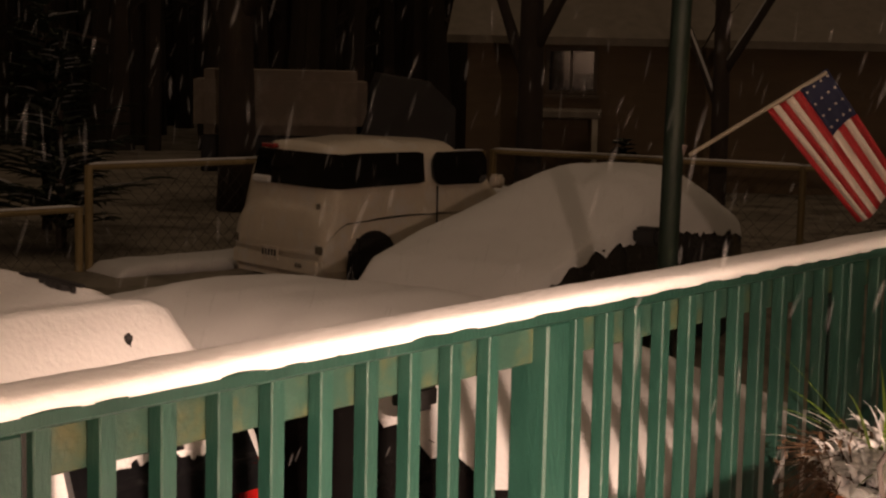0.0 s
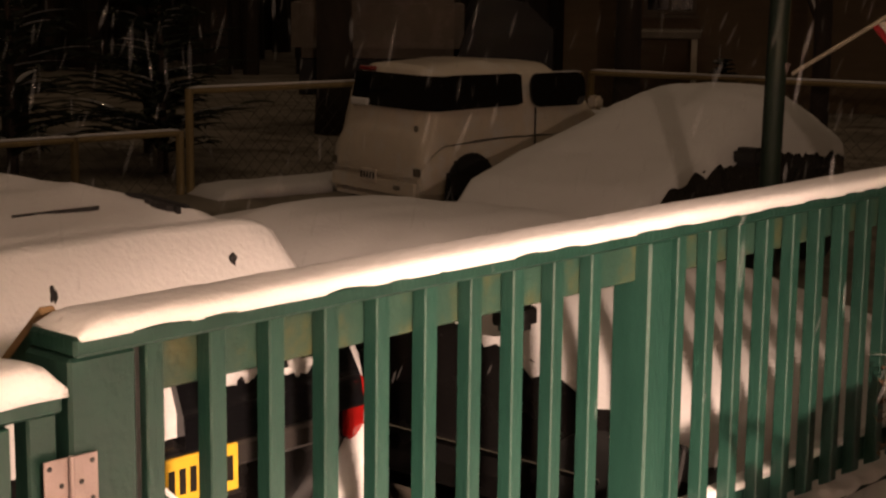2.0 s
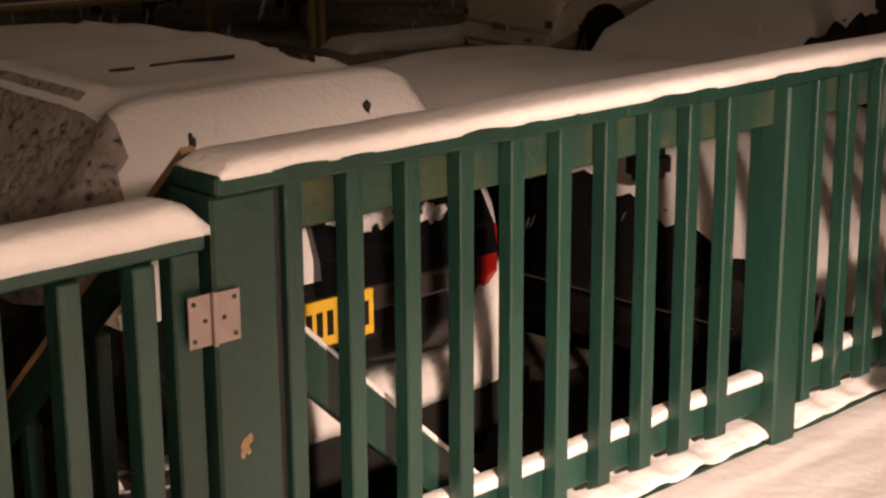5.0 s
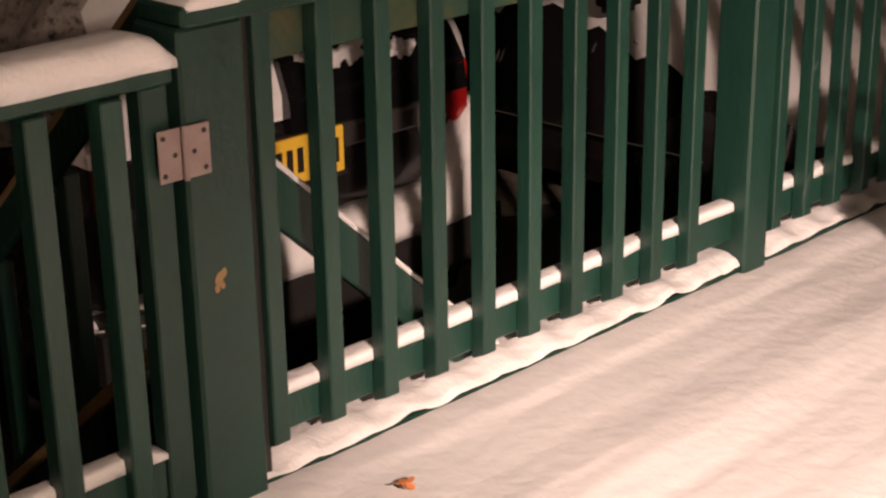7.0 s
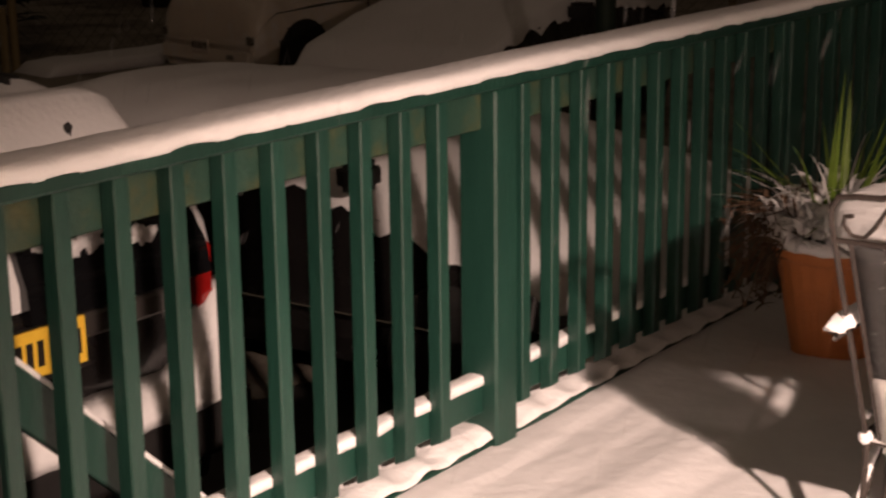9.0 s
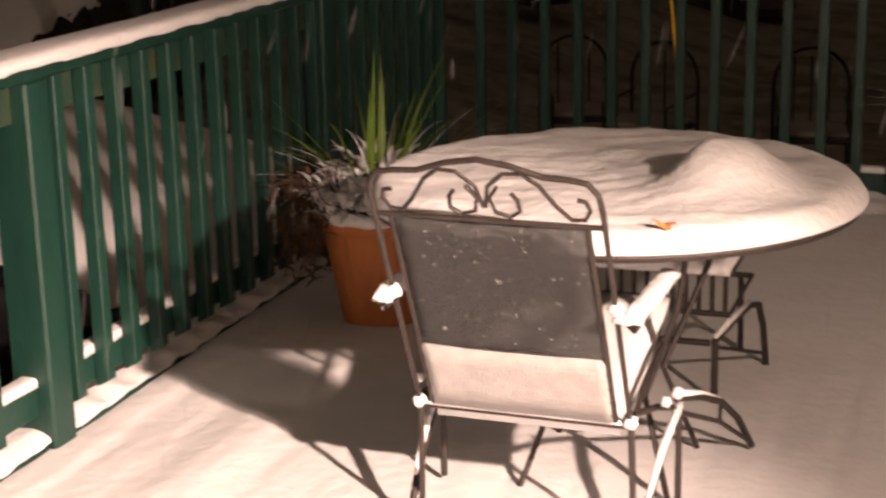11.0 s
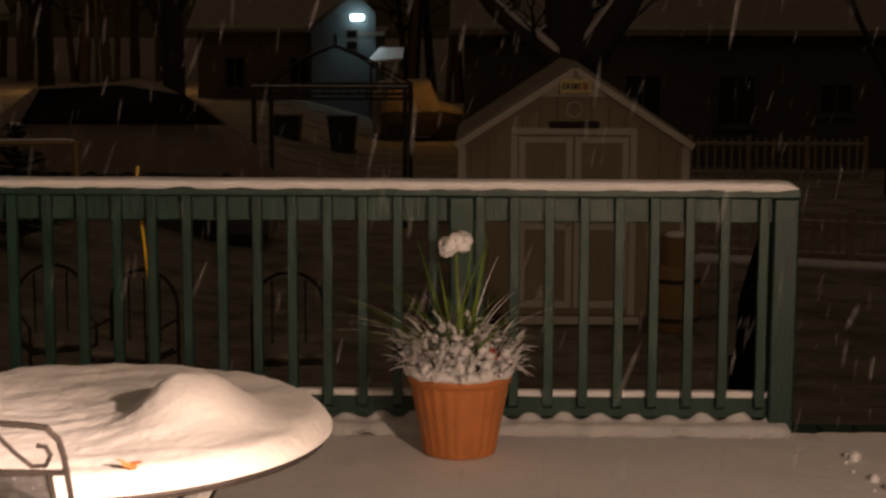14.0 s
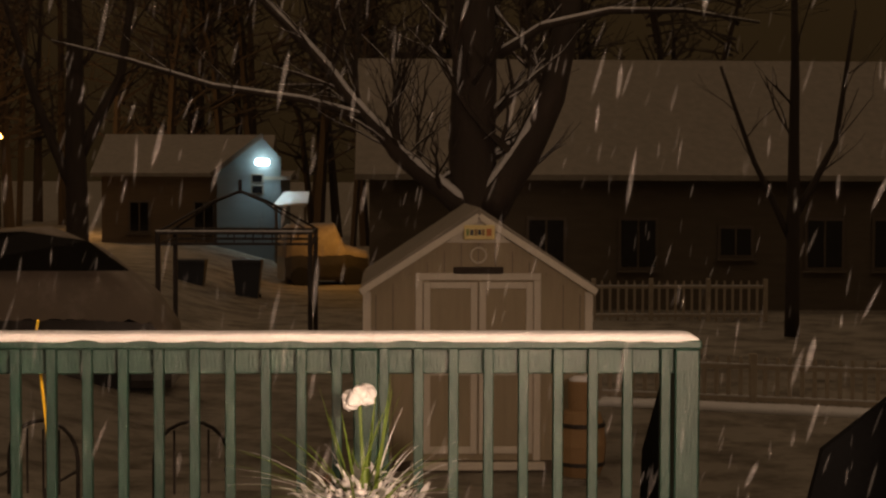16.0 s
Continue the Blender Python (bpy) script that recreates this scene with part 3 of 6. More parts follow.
part("bumper_snow", loft(rings, closed=True), SNOW, suv, "snow lying on the curved bumper", smooth=True)
rear = []
for z, x, y1 in ((0.95, -0.045, -0.72), (1.06, -0.032, -0.71), (1.16, 0.005, -0.69), (1.25, 0.045, -0.64), (1.29, 0.070, -0.60)):
    row = [(x, 0.05 + (y1 - 0.05) * k / 4, z) for k in range(5)]
    rear.append(row + [(p[0] + 0.05, p[1], p[2]) for p in row][::-1])
part("rear_window", loft(rear, closed=True), GLASS_DARK, suv, "dark rear window swept half clear of snow")
part("hatch_trim", box((-0.05, -0.55, 0.86), (0.0, 0.55, 0.94), 0.012), GREY_PAINT, suv)
for y in (-0.70, 0.70):
    part("tail_light", box((-0.035, y - 0.04, 0.83), (0.06, y + 0.04, 1.05), 0.015), RED_LENS, suv)
plate = part("number_plate", box((-0.052, -0.152, 0.79 - 0.0), (-0.03, 0.152, 0.94), 0.004), PLATE_YELLOW, suv)
part("plate_frame", box((-0.05, -0.165, 0.775), (-0.028, 0.165, 0.792), 0.002), INK, plate)
for i in range(6):
    y = -0.115 + i * 0.042 + (0.02 if i > 2 else 0)
    part("character_bar", box((-0.054, y - 0.012, 0.825), (-0.0505, y + 0.012, 0.905)), INK, plate)
part("rear_wiper", beam((0.06, -0.25, 1.02), (0.09, 0.2, 1.04), 0.015, 0.015), PLASTIC, suv)
for y, d in ((-0.45, 0.0), (0.45, 0.045)):
    part("roof_rail", tube([(0.48, y, 1.54 - d), (0.55, y, 1.585 - d), (0.78, y, 1.60 - d), (1.0, y, 1.58 - d), (1.9, y, 1.545 - d), (2.0, y, 1.50 - d)], 0.014), PLASTIC, suv)
for x in (0.85, 3.5):
    for y in (-0.78, 0.78):
        wheel(suv, x, y, 0.33)

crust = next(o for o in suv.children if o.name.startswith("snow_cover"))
crust.data.materials.append(SHADED_CRUST)
# faces turned sideways get the darker, shade-coloured snow
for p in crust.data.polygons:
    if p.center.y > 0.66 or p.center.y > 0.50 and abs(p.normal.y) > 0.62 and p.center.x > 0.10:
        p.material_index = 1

# black car, nose towards the deck
hatch = car("parked_car", "black car parked nose to the deck, windows snowed over", pose(-7.0, 5.80, G, 0, 0, 0),
            [(0.0, 0.74, 0.78, 0.6, 0.86), (0.25, 0.84, 0.88, 0.62, 1.05), (0.9, 0.87, 0.92, 0.6, 1.20), (2.0, 0.88, 0.93, 0.6, 1.235), (2.6, 0.88, 1.0, 0.6, 1.20), (3.35, 0.88, 0.79, 0.66, 1.03),
             (3.7, 0.87, 0.69, 0.7, 0.97), (4.1, 0.82, 0.58, 0.68, 0.88), (4.3, 0.72, 0.46, 0.62, 0.70)], BLACK_PAINT, 2.0, ragged=0.085)
part("door_trim", box((0.8, -0.905, 0.43), (3.4, -0.888, 0.455), 0.004), CHROME, hatch)
part("wing_mirror", box((2.95, -1.06, 1.0), (3.08, -0.88, 1.12), 0.03), PLASTIC, hatch)
part("front_bumper", box((4.2, -0.72, 0.25), (4.36, 0.72, 0.6), 0.05), PLASTIC, hatch)
for x in (0.8, 3.4):
    for y in (-0.80, 0.80):
        wheel(hatch, x, y, 0.32)

# snowed-in dark saloon across the drive
saloon = car("parked_car", "dark saloon with black door mirror, buried under smooth snow", pose(-7.62, 13.1, G, 0, 0, -82.5),
             [(0, 0.634, 0.72, 0.528, 0.86), (0.2, 0.739, 0.86, 0.581, 1.1), (0.6, 0.774, 0.93, 0.546, 1.3), (1, 0.783, 0.95, 0.51, 1.47), (1.7, 0.783, 1.02, 0.51, 1.48), (2.2, 0.783, 1.05, 0.528, 1.4), (3.3, 0.783, 1, 0.598, 1.06),
              (4, 0.757, 0.85, 0.616, 0.9), (4.45, 0.669, 0.62, 0.546, 0.66)], BLACK_PAINT, 3.0, ragged=0.07)
part("wing_mirror", box((2.55, 0.77, 0.98), (2.70, 0.98, 1.12), 0.03), PLASTIC, saloon)
for x in (0.8, 3.5):
    for y in (-0.70, 0.70):
        wheel(saloon, x, y, 0.32)

# boxy pale car
cube = car("boxy_car", "boxy pale car dusted with snow, dark wrap-round rear glass", pose(-11.63, 11.93, -1.0, 0, 0, 79.5) @ Matrix.Diagonal((0.83, 0.966, 0.966, 1)),
           [(0.0, 0.76, 0.52, 0.7, 0.60), (0.03, 0.80, 0.60, 0.74, 0.92), (0.16, 0.84, 0.75, 0.76, 1.06), (0.24, 0.845, 0.80, 0.74, 1.60), (0.34, 0.85, 0.85, 0.74, 1.66), (1.3, 0.85, 0.9, 0.74, 1.70), (2.3, 0.85, 0.9, 0.72, 1.66),
            (2.75, 0.85, 0.9, 0.70, 1.42), (3.0, 0.85, 0.9, 0.70, 1.08), (3.6, 0.83, 0.86, 0.68, 1.0), (3.95, 0.74, 0.62, 0.6, 0.7)], BEIGE_PAINT, 4.0, ragged=0.0, snow=BEIGE_PAINT, snowed=False)
for x in (0.72, 3.2):
    for y in (-0.78, 0.78):
        wheel(cube, x, y, 0.31)
    for y in (-0.885, 0.885):
        part("wheel_arch", turned([(0.30, -0.012), (0.40, -0.012), (0.41, 0.0), (0.40, 0.012), (0.05, 0.012)], 28), PLASTIC, cube, m=pose(x, y, 0.35, 90, 0, 0))


def band(path_low, path_high, thick, away=None):
    """A bent strip of glass between a lower and an upper path."""
    inner = [(x * 0.985 + 0.02, y * 0.975, z) for x, y, z in path_low], [(x * 0.985 + 0.02, y * 0.975, z) for x, y, z in path_high]
    rings = [[a, b, d, c] for a, b, c, d in zip(path_low, path_high, inner[0], inner[1])]
    return loft(rings, closed=True)


def pane(x0, x1, z0, z1, y, top_in, thick, r=0.08, n=5):
    """A side window with round corners, leaning in by top_in towards its top."""
    out = []
    for cx, cz, a in ((x1 - r, z1 - r, 0), (x0 + r, z1 - r, 90), (x0 + r, z0 + r, 180), (x1 - r, z0 + r, 270)):
        for i in range(n + 1):
            t = radians(a + 90 * i / n)
            out.append((cx + r * math.cos(t), cz + r * math.sin(t)))
    s = 1 if y > 0 else -1
    front = [(px, y - s * top_in * (pz - z0) / (z1 - z0), pz) for px, pz in out]
    rear = [(px, q - s * thick, pz) for px, q, pz in front]
    return loft([front, rear], closed=True)


part("side_glass", band([(0.16, 0.66, 1.20), (0.13, 0.30, 1.20), (0.12, -0.40, 1.20), (0.15, -0.70, 1.20), (0.24, -0.845, 1.20), (0.5, -0.872, 1.21), (1.45, -0.872, 1.23), (1.55, -0.870, 1.25)],
                       [(0.24, 0.64, 1.55), (0.21, 0.30, 1.56), (0.20, -0.40, 1.56), (0.22, -0.66, 1.56), (0.30, -0.815, 1.56), (0.5, -0.835, 1.57), (1.45, -0.835, 1.57), (1.55, -0.835, 1.55)], 0.02), GLASS_DARK, cube, "dark wrap-round rear and side glass")
part("front_side_glass", pane(1.70, 2.62, 1.20, 1.56, -0.872, 0.04, 0.03, 0.13), GLASS_DARK, cube)
part("windscreen", box((2.80, -0.62, 1.1), (2.86, 0.62, 1.45), 0.02), GLASS_DARK, cube)
part("rear_snow", box((0.10, 0.28, 1.19), (0.17, 0.60, 1.27), 0.02), SNOW, cube, "snow caught on the rear window sill")
part("brake_light", box((0.13, 0.25, 1.57), (0.24, 0.46, 1.62), 0.012), RED_LENS, cube)
part("rear_bumper", box((-0.05, -0.80, 0.26), (0.14, 0.80, 0.50), 0.05), BEIGE_PAINT, cube)
cp = part("number_plate", box((-0.068, -0.10, 0.40), (-0.048, 0.20, 0.54), 0.004), PLATE_WHITE, cube)
for i in range(5):
    part("character_bar", box((-0.072, -0.07 + i * 0.055, 0.44), (-0.067, -0.04 + i * 0.055, 0.51)), INK, cp)
part("rear_reflector", box((-0.06, -0.52, 0.36), (-0.04, -0.40, 0.41), 0.004), CHROME, cube)
part("side_lamp", box((0.03, -0.70, 0.985), (0.075, -0.655, 1.05), 0.01), CHROME, cube, "small bright chrome lamp")
part("tail_light", box((-0.02, -0.79, 0.52), (0.06, -0.70, 0.62), 0.01), CHROME, cube)
part("tail_light", box((-0.02, 0.70, 0.52), (0.06, 0.79, 0.62), 0.01), CHROME, cube)
part("wing_mirror", box((2.62, -1.04, 1.15), (2.76, -0.87, 1.30), 0.03), BEIGE_PAINT, cube)
part("wheel_arch", box((0.36, -0.862, 0.20), (1.08, -0.80, 0.68), 0.12), PLASTIC, cube, "dark wheel arch")
part("door_seam", box((1.76, -0.868, 0.45), (1.775, -0.855, 1.2)), PLASTIC, cube)
part("bonnet_snow", box((3.05, -0.66, 1.04), (3.7, 0.66, 1.08), 0.02), SNOW, cube)

# details on the dark estate car
for y, z in ((-0.33, 1.465), (0.37, 1.445)):
    own = bmesh.new()
    bmesh.ops.create_icosphere(own, subdivisions=3, radius=0.022)
    for v in own.verts:
        v.co = Vector((v.co.x * 0.5, v.co.y * 0.42, v.co.z * 1.2)) * (1 + 0.9 * nz(v.co.y * 60 + z * 9, v.co.z * 60, y * 9))
    part("snow_gap", own, PLASTIC, suv, "dark gap where the snow has slipped", m=pose(0.088 + 0.5 * (z - 1.30), y, z))


def ragged_slot(a, b, half, seed):
    """A thin dark slot from a to b with uneven edges."""
    a, b = Vector(a), Vector(b)
    side = (b - a).cross(Vector((0, 0, 1))).normalized()
    rings = []
    for i in range(19):
        p = a.lerp(b, i / 18)
        w = half * math.sin(math.pi * (0.05 + 0.9 * i / 18)) * (0.75 + 1.1 * nz(i * 0.5, seed))
        rings.append([p - side * w, p + side * w, p + side * w + Vector((0, 0, 0.03)), p - side * w + Vector((0, 0, 0.03))])
    return loft(rings, closed=True)


part("roof_gap", ragged_slot((0.52, -0.40, 1.565), (0.74, -0.42, 1.575), 0.018, 1.0), PLASTIC, suv, "ragged dark slot in the roof snow")
part("roof_gap", ragged_slot((0.76, -0.24, 1.563), (0.77, 0.10, 1.563), 0.008, 2.0), PLASTIC, suv, "ragged dark slot in the roof snow")
part("roof_gap", ragged_slot((0.77, 0.16, 1.561), (0.78, 0.25, 1.561), 0.007, 3.0), PLASTIC, suv, "ragged dark slot in the roof snow")
for k in range(9):
    own = bmesh.new()
    bmesh.ops.create_icosphere(own, subdivisions=3, radius=random.uniform(0.018, 0.045))
    for v in own.verts:
        v.co = Vector((v.co.x * 0.25, v.co.y * 1.2, v.co.z)) * (1 + 1.1 * nz(v.co.z * 45, v.co.y * 45, k))
    part("snow_patch", own, SNOW_THIN, suv, smooth=True, m=pose(-0.01, random.uniform(-0.55, 0.0), random.uniform(1.0, 1.2)))


def lump(bm, where, r, seed, flat=0.7):
    own = bmesh.new()
    bmesh.ops.create_icosphere(own, subdivisions=2, radius=r)
    for v in own.verts:
        q = v.co / r
        v.co *= 1 + 0.45 * nz(q.x * 2 + seed, q.y * 2, q.z * 2)
        v.co.z *= flat
    join(bm, own, Matrix.Translation(where))


# ---- table ----
TX, TY, TZ, TR = -0.875, 3.39, 0.676, 0.537
table = empty("patio_table", pose(TX, TY, 0), label="round black metal patio table covered with deep snow", category="table")
part("tabletop", turned([(TR - 0.03, TZ - 0.036), (TR, TZ - 0.034), (TR + 0.004, TZ - 0.024), (TR, TZ - 0.012), (0.05, TZ - 0.012)], 64), IRON, table)


def table_snow(r, a):
    x, y = r * math.cos(a), r * math.sin(a)
    edge = smooth(TR + 0.012, TR - 0.03, r)
    z = TZ - 0.012 + 0.036 * edge ** 0.5
    z += (0.007 * nz(x * 7, y * 7) + 0.004 * nz(x * 18, y * 18, 2) + 0.005 * nz(x * 5 + y * 3, y * 22 - x * 6, 4)) * edge
    mx, my = x - 0.245, y + 0.06
    mx *= 1.4 if mx < 0 else 1.0
    q = math.hypot(mx * 1.05, my * 0.95)
    z += (0.102 + 0.01 * nz(x * 12, y * 12, 5)) * (math.exp(-(q / 0.135) ** 2.6) * 0.75 + 0.25 * math.exp(-(q / 0.22) ** 2))
    return z


rings = []
for i in range(41):
    r = (TR + 0.012) * i / 40 if i else 0.004
    rings.append([(r * math.cos(2 * math.pi * k / 96), r * math.sin(2 * math.pi * k / 96), table_snow(r, 2 * math.pi * k / 96)) for k in range(96)])
rings.append([(x, y, TZ - 0.016) for x, y, z in rings[-1]])
bm = loft(rings, closed=True)
part("snow_top", bm, SNOW, table, "thick snow with a rounded mound", smooth=True)
for k in range(4):
    a = radians(45 + 90 * k)
    c, s = math.cos(a), math.sin(a)
    part("leg", tube([(0.30 * c, 0.30 * s, TZ - 0.05), (0.26 * c, 0.26 * s, 0.45), (0.14 * c, 0.14 * s, 0.22), (0.24 * c, 0.24 * s, 0.0)], 0.007), IRON, table)


# ---- chairs ----
def spiral(cx, cz, r0, r1, a0, a1, n, y=0.0):
    return [Vector((cx + (r0 + (r1 - r0) * i / n) * math.cos(radians(a0 + (a1 - a0) * i / n)), y, cz + (r0 + (r1 - r0) * i / n) * math.sin(radians(a0 + (a1 - a0) * i / n)))) for i in range(n + 1)]


def patio_chair(m, label):
    """Back towards -y; the sling hangs between the back posts and runs on as the seat."""
    c = empty("patio_chair", m, label=label, category="chair", group="chairs round the table")
    w, lean = 0.225, radians(25)
    up = Vector((0, -math.sin(lean), math.cos(lean)))
    foot = Vector((0, 0, 0.268))

    def back(x, h, off=0.0):
        return foot + up * (h * 1.058) + Vector((x, off * math.cos(lean), off * math.sin(lean)))
    H = 0.60
    frame_pts = [back(-w, -0.02), back(-w, 0.52), back(-w + 0.004, 0.555), back(-w + 0.022, 0.580), back(-0.17, 0.585), back(-0.12, 0.588), back(-0.06, 0.608), back(0, 0.618), back(0.06, 0.608), back(0.12, 0.588), back(0.17, 0.585), back(w - 0.022, 0.580), back(w - 0.004, 0.555), back(w, 0.52), back(w, -0.02)]
    part("back_frame", tube(frame_pts, 0.0060), IRON, c)
    part("cross_bar", tube([back(-w, 0.485), back(w, 0.485)], 0.0055), IRON, c)
    part("bottom_bar", tube([back(-w, 0.0), back(w, 0.0)], 0.0065), IRON, c)
    part("bar_snow", snow_strip(back(-w + 0.01, 0.006), back(w - 0.01, 0.006), 0.012, 0.010, 2.0, 0.02, 0.002, 0.001), SNOW, c, smooth=True)

    def onback(pts):
        return [back(p.x, p.z) for p in pts]
    for s in (-1, 1):
        sweep = [Vector((s * x, 0, z)) for x, z in ((0.030, 0.560), (0.012, 0.535), (0.020, 0.505), (0.048, 0.496), (0.068, 0.510), (0.066, 0.535), (0.056, 0.548))]
        part("scroll", tube(onback(sweep), 0.0045, 6), IRON, c)
        wave = [Vector((s * x, 0, z)) for x, z in ((0.002, 0.515), (0.012, 0.560), (0.045, 0.590), (0.080, 0.592), (0.110, 0.570), (0.140, 0.525), (0.165, 0.498), (0.190, 0.500), (0.202, 0.522), (0.196, 0.540), (0.180, 0.543))]
        part("scroll", tube(onback(wave), 0.0045, 6), IRON, c)
        part("inner_post", tube([back(s * (w - 0.032), 0.485), back(s * (w - 0.030), 0.0)], 0.006), IRON, c)
        for k in range(13):
            bead = bmesh.new()
            bmesh.ops.create_icosphere(bead, subdivisions=1, radius=0.0032)
            part("lacing_bead", bead, IRON, c, m=Matrix.Translation(back(s * (w - 0.036), 0.03 + 0.035 * k, -0.004)))
        for hh, rr in ((0.012, 0.015), (0.30, 0.016)):
            knob = bmesh.new()
            lump(knob, back(s * w, hh), rr, 1.0 + s + hh * 10, 1.0)
            part("snow_knob", knob, SNOW, c, smooth=True)
    # sling: back panel and seat
    n = 14
    rows = []
    for i in range(n + 1):
        h = 0.475 * (1 - i / n) + 0.005
        rows.append([back(x, h, 0.002 + 0.006 * math.cos(x / 0.19 * 1.5)) for x in [(-0.192 + 0.384 * k / 12) for k in range(13)]])
    rows2 = [[p + Vector((0, -0.004, -0.002)) for p in r] for r in rows]
    ring = [list(a) + list(b)[::-1] for a, b in zip(rows, rows2)]
    part("sling_back", loft(ring, closed=True), SLING, c, "grey woven sling specked with snow", smooth=True)
    seat_rows = []
    for i in range(13):
        t = i / 12
        y, z = 0.02 + 0.46 * t, 0.268 + 0.132 * t - 0.03 * math.sin(math.pi * t)
        seat_rows.append([Vector((-0.20 + 0.40 * k / 12, y, z)) for k in range(13)])
    ring = [list(a) + [p - Vector((0, 0, 0.006)) for p in a][::-1] for a in seat_rows]
    part("sling_seat", loft(ring, closed=True), SLING, c, smooth=True)
    snow_rows = []
    for i in range(17):
        t = i / 16
        y = 0.0 + 0.47 * t
        base = 0.268 + 0.132 * t - 0.03 * math.sin(math.pi * t)
        deep = 0.040 + 0.06 * math.exp(-(t / 0.30) ** 2)
        if t == 0:
            y = 0.022
        r = []
        for k in range(17):
            u = k / 16 * 2 - 1
            hh = deep * (1 - abs(u) ** 10) * (1 + 0.06 * nz(u * 4, t * 5, 3)) * (1 - t ** 8)
            r.append(Vector((0.198 * u, y, base + hh)))
        snow_rows.append(r)
    ring = [list(a) + [Vector((p.x, p.y, 0.268 + 0.132 * (max(p.y, 0) / 0.47) - 0.035)) for p in a][::-1] for a in snow_rows]
    part("seat_snow", loft(ring, closed=True), SNOW, c, "deep snow filling the seat", smooth=True)
    # snow on the sling's lower half, laid camera-side; mesh dimming put into its colour
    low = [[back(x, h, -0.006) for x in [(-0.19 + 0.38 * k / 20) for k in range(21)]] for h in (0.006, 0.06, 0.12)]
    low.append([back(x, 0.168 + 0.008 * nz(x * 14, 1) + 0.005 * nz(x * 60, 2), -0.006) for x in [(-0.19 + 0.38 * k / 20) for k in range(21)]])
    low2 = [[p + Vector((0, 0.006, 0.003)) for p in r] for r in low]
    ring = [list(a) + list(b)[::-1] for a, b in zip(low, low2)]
    part("sling_snow", loft(ring, closed=True), MESH_SNOW, c, "packed snow with the mesh's dimming put into its colour", smooth=True)
    for s in (-1, 1):
        off = 0.042 if s > 0 else 0.012
        arm = [back(s * w, 0.29), Vector((s * (w + off), -0.16, 0.525)), Vector((s * (w + off), 0.05, 0.53)), Vector((s * (w + off), 0.22, 0.525)), Vector((s * (w + off), 0.27, 0.50)), Vector((s * (w + 0.03), 0.28, 0.44)), Vector((s * w, 0.30, 0.345))]
        part("arm_rest", tube(arm, 0.0065), IRON, c)
        part("arm_pad", box((s * (w + off) - 0.014, -0.17, 0.535), (s * (w + off) + 0.014, 0.18, 0.545), 0.004), IRON, c)
        part("arm_snow", snow_strip((s * (w + 0.005), -0.155, 0.543), (s * (w + off), -0.165, 0.543), 0.032, 0.022, 2.0 + s, 0.012, 0.003, 0.002), SNOW, c, smooth=True)
        part("arm_snow", snow_strip((s * (w + off), -0.175, 0.544), (s * (w + off), 0.17, 0.544), 0.032, 0.024, 4.0 + s, 0.02, 0.004, 0.002), SNOW, c, smooth=True)
        rail = [back(s * w, 0.0), Vector((s * w, 0.10, 0.31)), Vector((s * w, 0.48, 0.40)), Vector((s * (w - 0.01), 0.50, 0.37))]
        part("seat_rail", tube(rail, 0.007), IRON, c)
        part("back_leg", tube([back(s * w, 0.0), Vector((s * (w + 0.004), 0.004, 0.12)), Vector((s * (w + 0.006), 0.006, 0.0))], 0.0072), IRON, c)
        hub = Vector((s * (w + 0.045), 0.245, 0.225))
        part("leg", tube([back(s * w, 0.02) + Vector((0, 0.03, 0)), Vector((s * (w + 0.02), 0.14, 0.262)), hub, Vector((s * (w + 0.045), 0.247, 0.10)), Vector((s * (w + 0.045), 0.247, 0.0))], 0.0078), IRON, c)
        slant = [hub, Vector((s * (w + 0.035), 0.13, 0.165)), Vector((s * (w + 0.026), 0.03, 0.085)), Vector((s * (w + 0.022), -0.035, 0.0))]
        part("slanted_leg", tube(slant, 0.0085), IRON, c)
        part("leg_snow", tube([p + Vector((s * 0.002, -0.006, 0.011)) for p in slant[:3]], 0.0095, 7, taper=[0.010, 0.0085, 0.005]), SNOW, c, smooth=True)
        fore = [hub + Vector((0, -0.02, 0.03)), Vector((s * (w + 0.07), 0.36, 0.212)), Vector((s * (w + 0.095), 0.465, 0.165)), Vector((s * (w + 0.118), 0.555, 0.095)), Vector((s * (w + 0.140), 0.630, 0.0))]
        part("front_foot", tube(fore, 0.0085), IRON, c)
        part("front_brace", tube([hub + Vector((0, 0, -0.01)), Vector((s * (w + 0.093), 0.462, 0.118)), Vector((s * (w + 0.138), 0.622, 0.012))], 0.006, 6), IRON, c)
        part("front_strut", tube([Vector((s * (w + 0.095), 0.465, 0.165)), Vector((s * (w + 0.093), 0.462, 0.118))], 0.005, 6), IRON, c)
        part("leg_snow", tube([p + Vector((0, 0, 0.009)) for p in fore[:3]], 0.006, 6, taper=[0.009, 0.006, 0.003]), SNOW, c, smooth=True)
        for q in ((hub + Vector((0, -0.02, 0.040)), 0.013), (hub + Vector((0, -0.13, 0.060)), 0.011)):
            knob = bmesh.new()
            lump(knob, q[0], q[1], s + q[1] * 90, 1.1)
            part("snow_knob", knob, SNOW, c, smooth=True)
    part("foot_bar", tube([Vector((-w - 0.022, -0.02, 0.03)), Vector((w + 0.022, -0.02, 0.03))], 0.006), IRON, c)
    for k in range(5):
        part("slat", tube([Vector((-0.16 + 0.08 * k, 0.47, 0.39)), Vector((-0.16 + 0.08 * k, 0.50, 0.30))], 0.0035, 6), IRON, c)
    return c


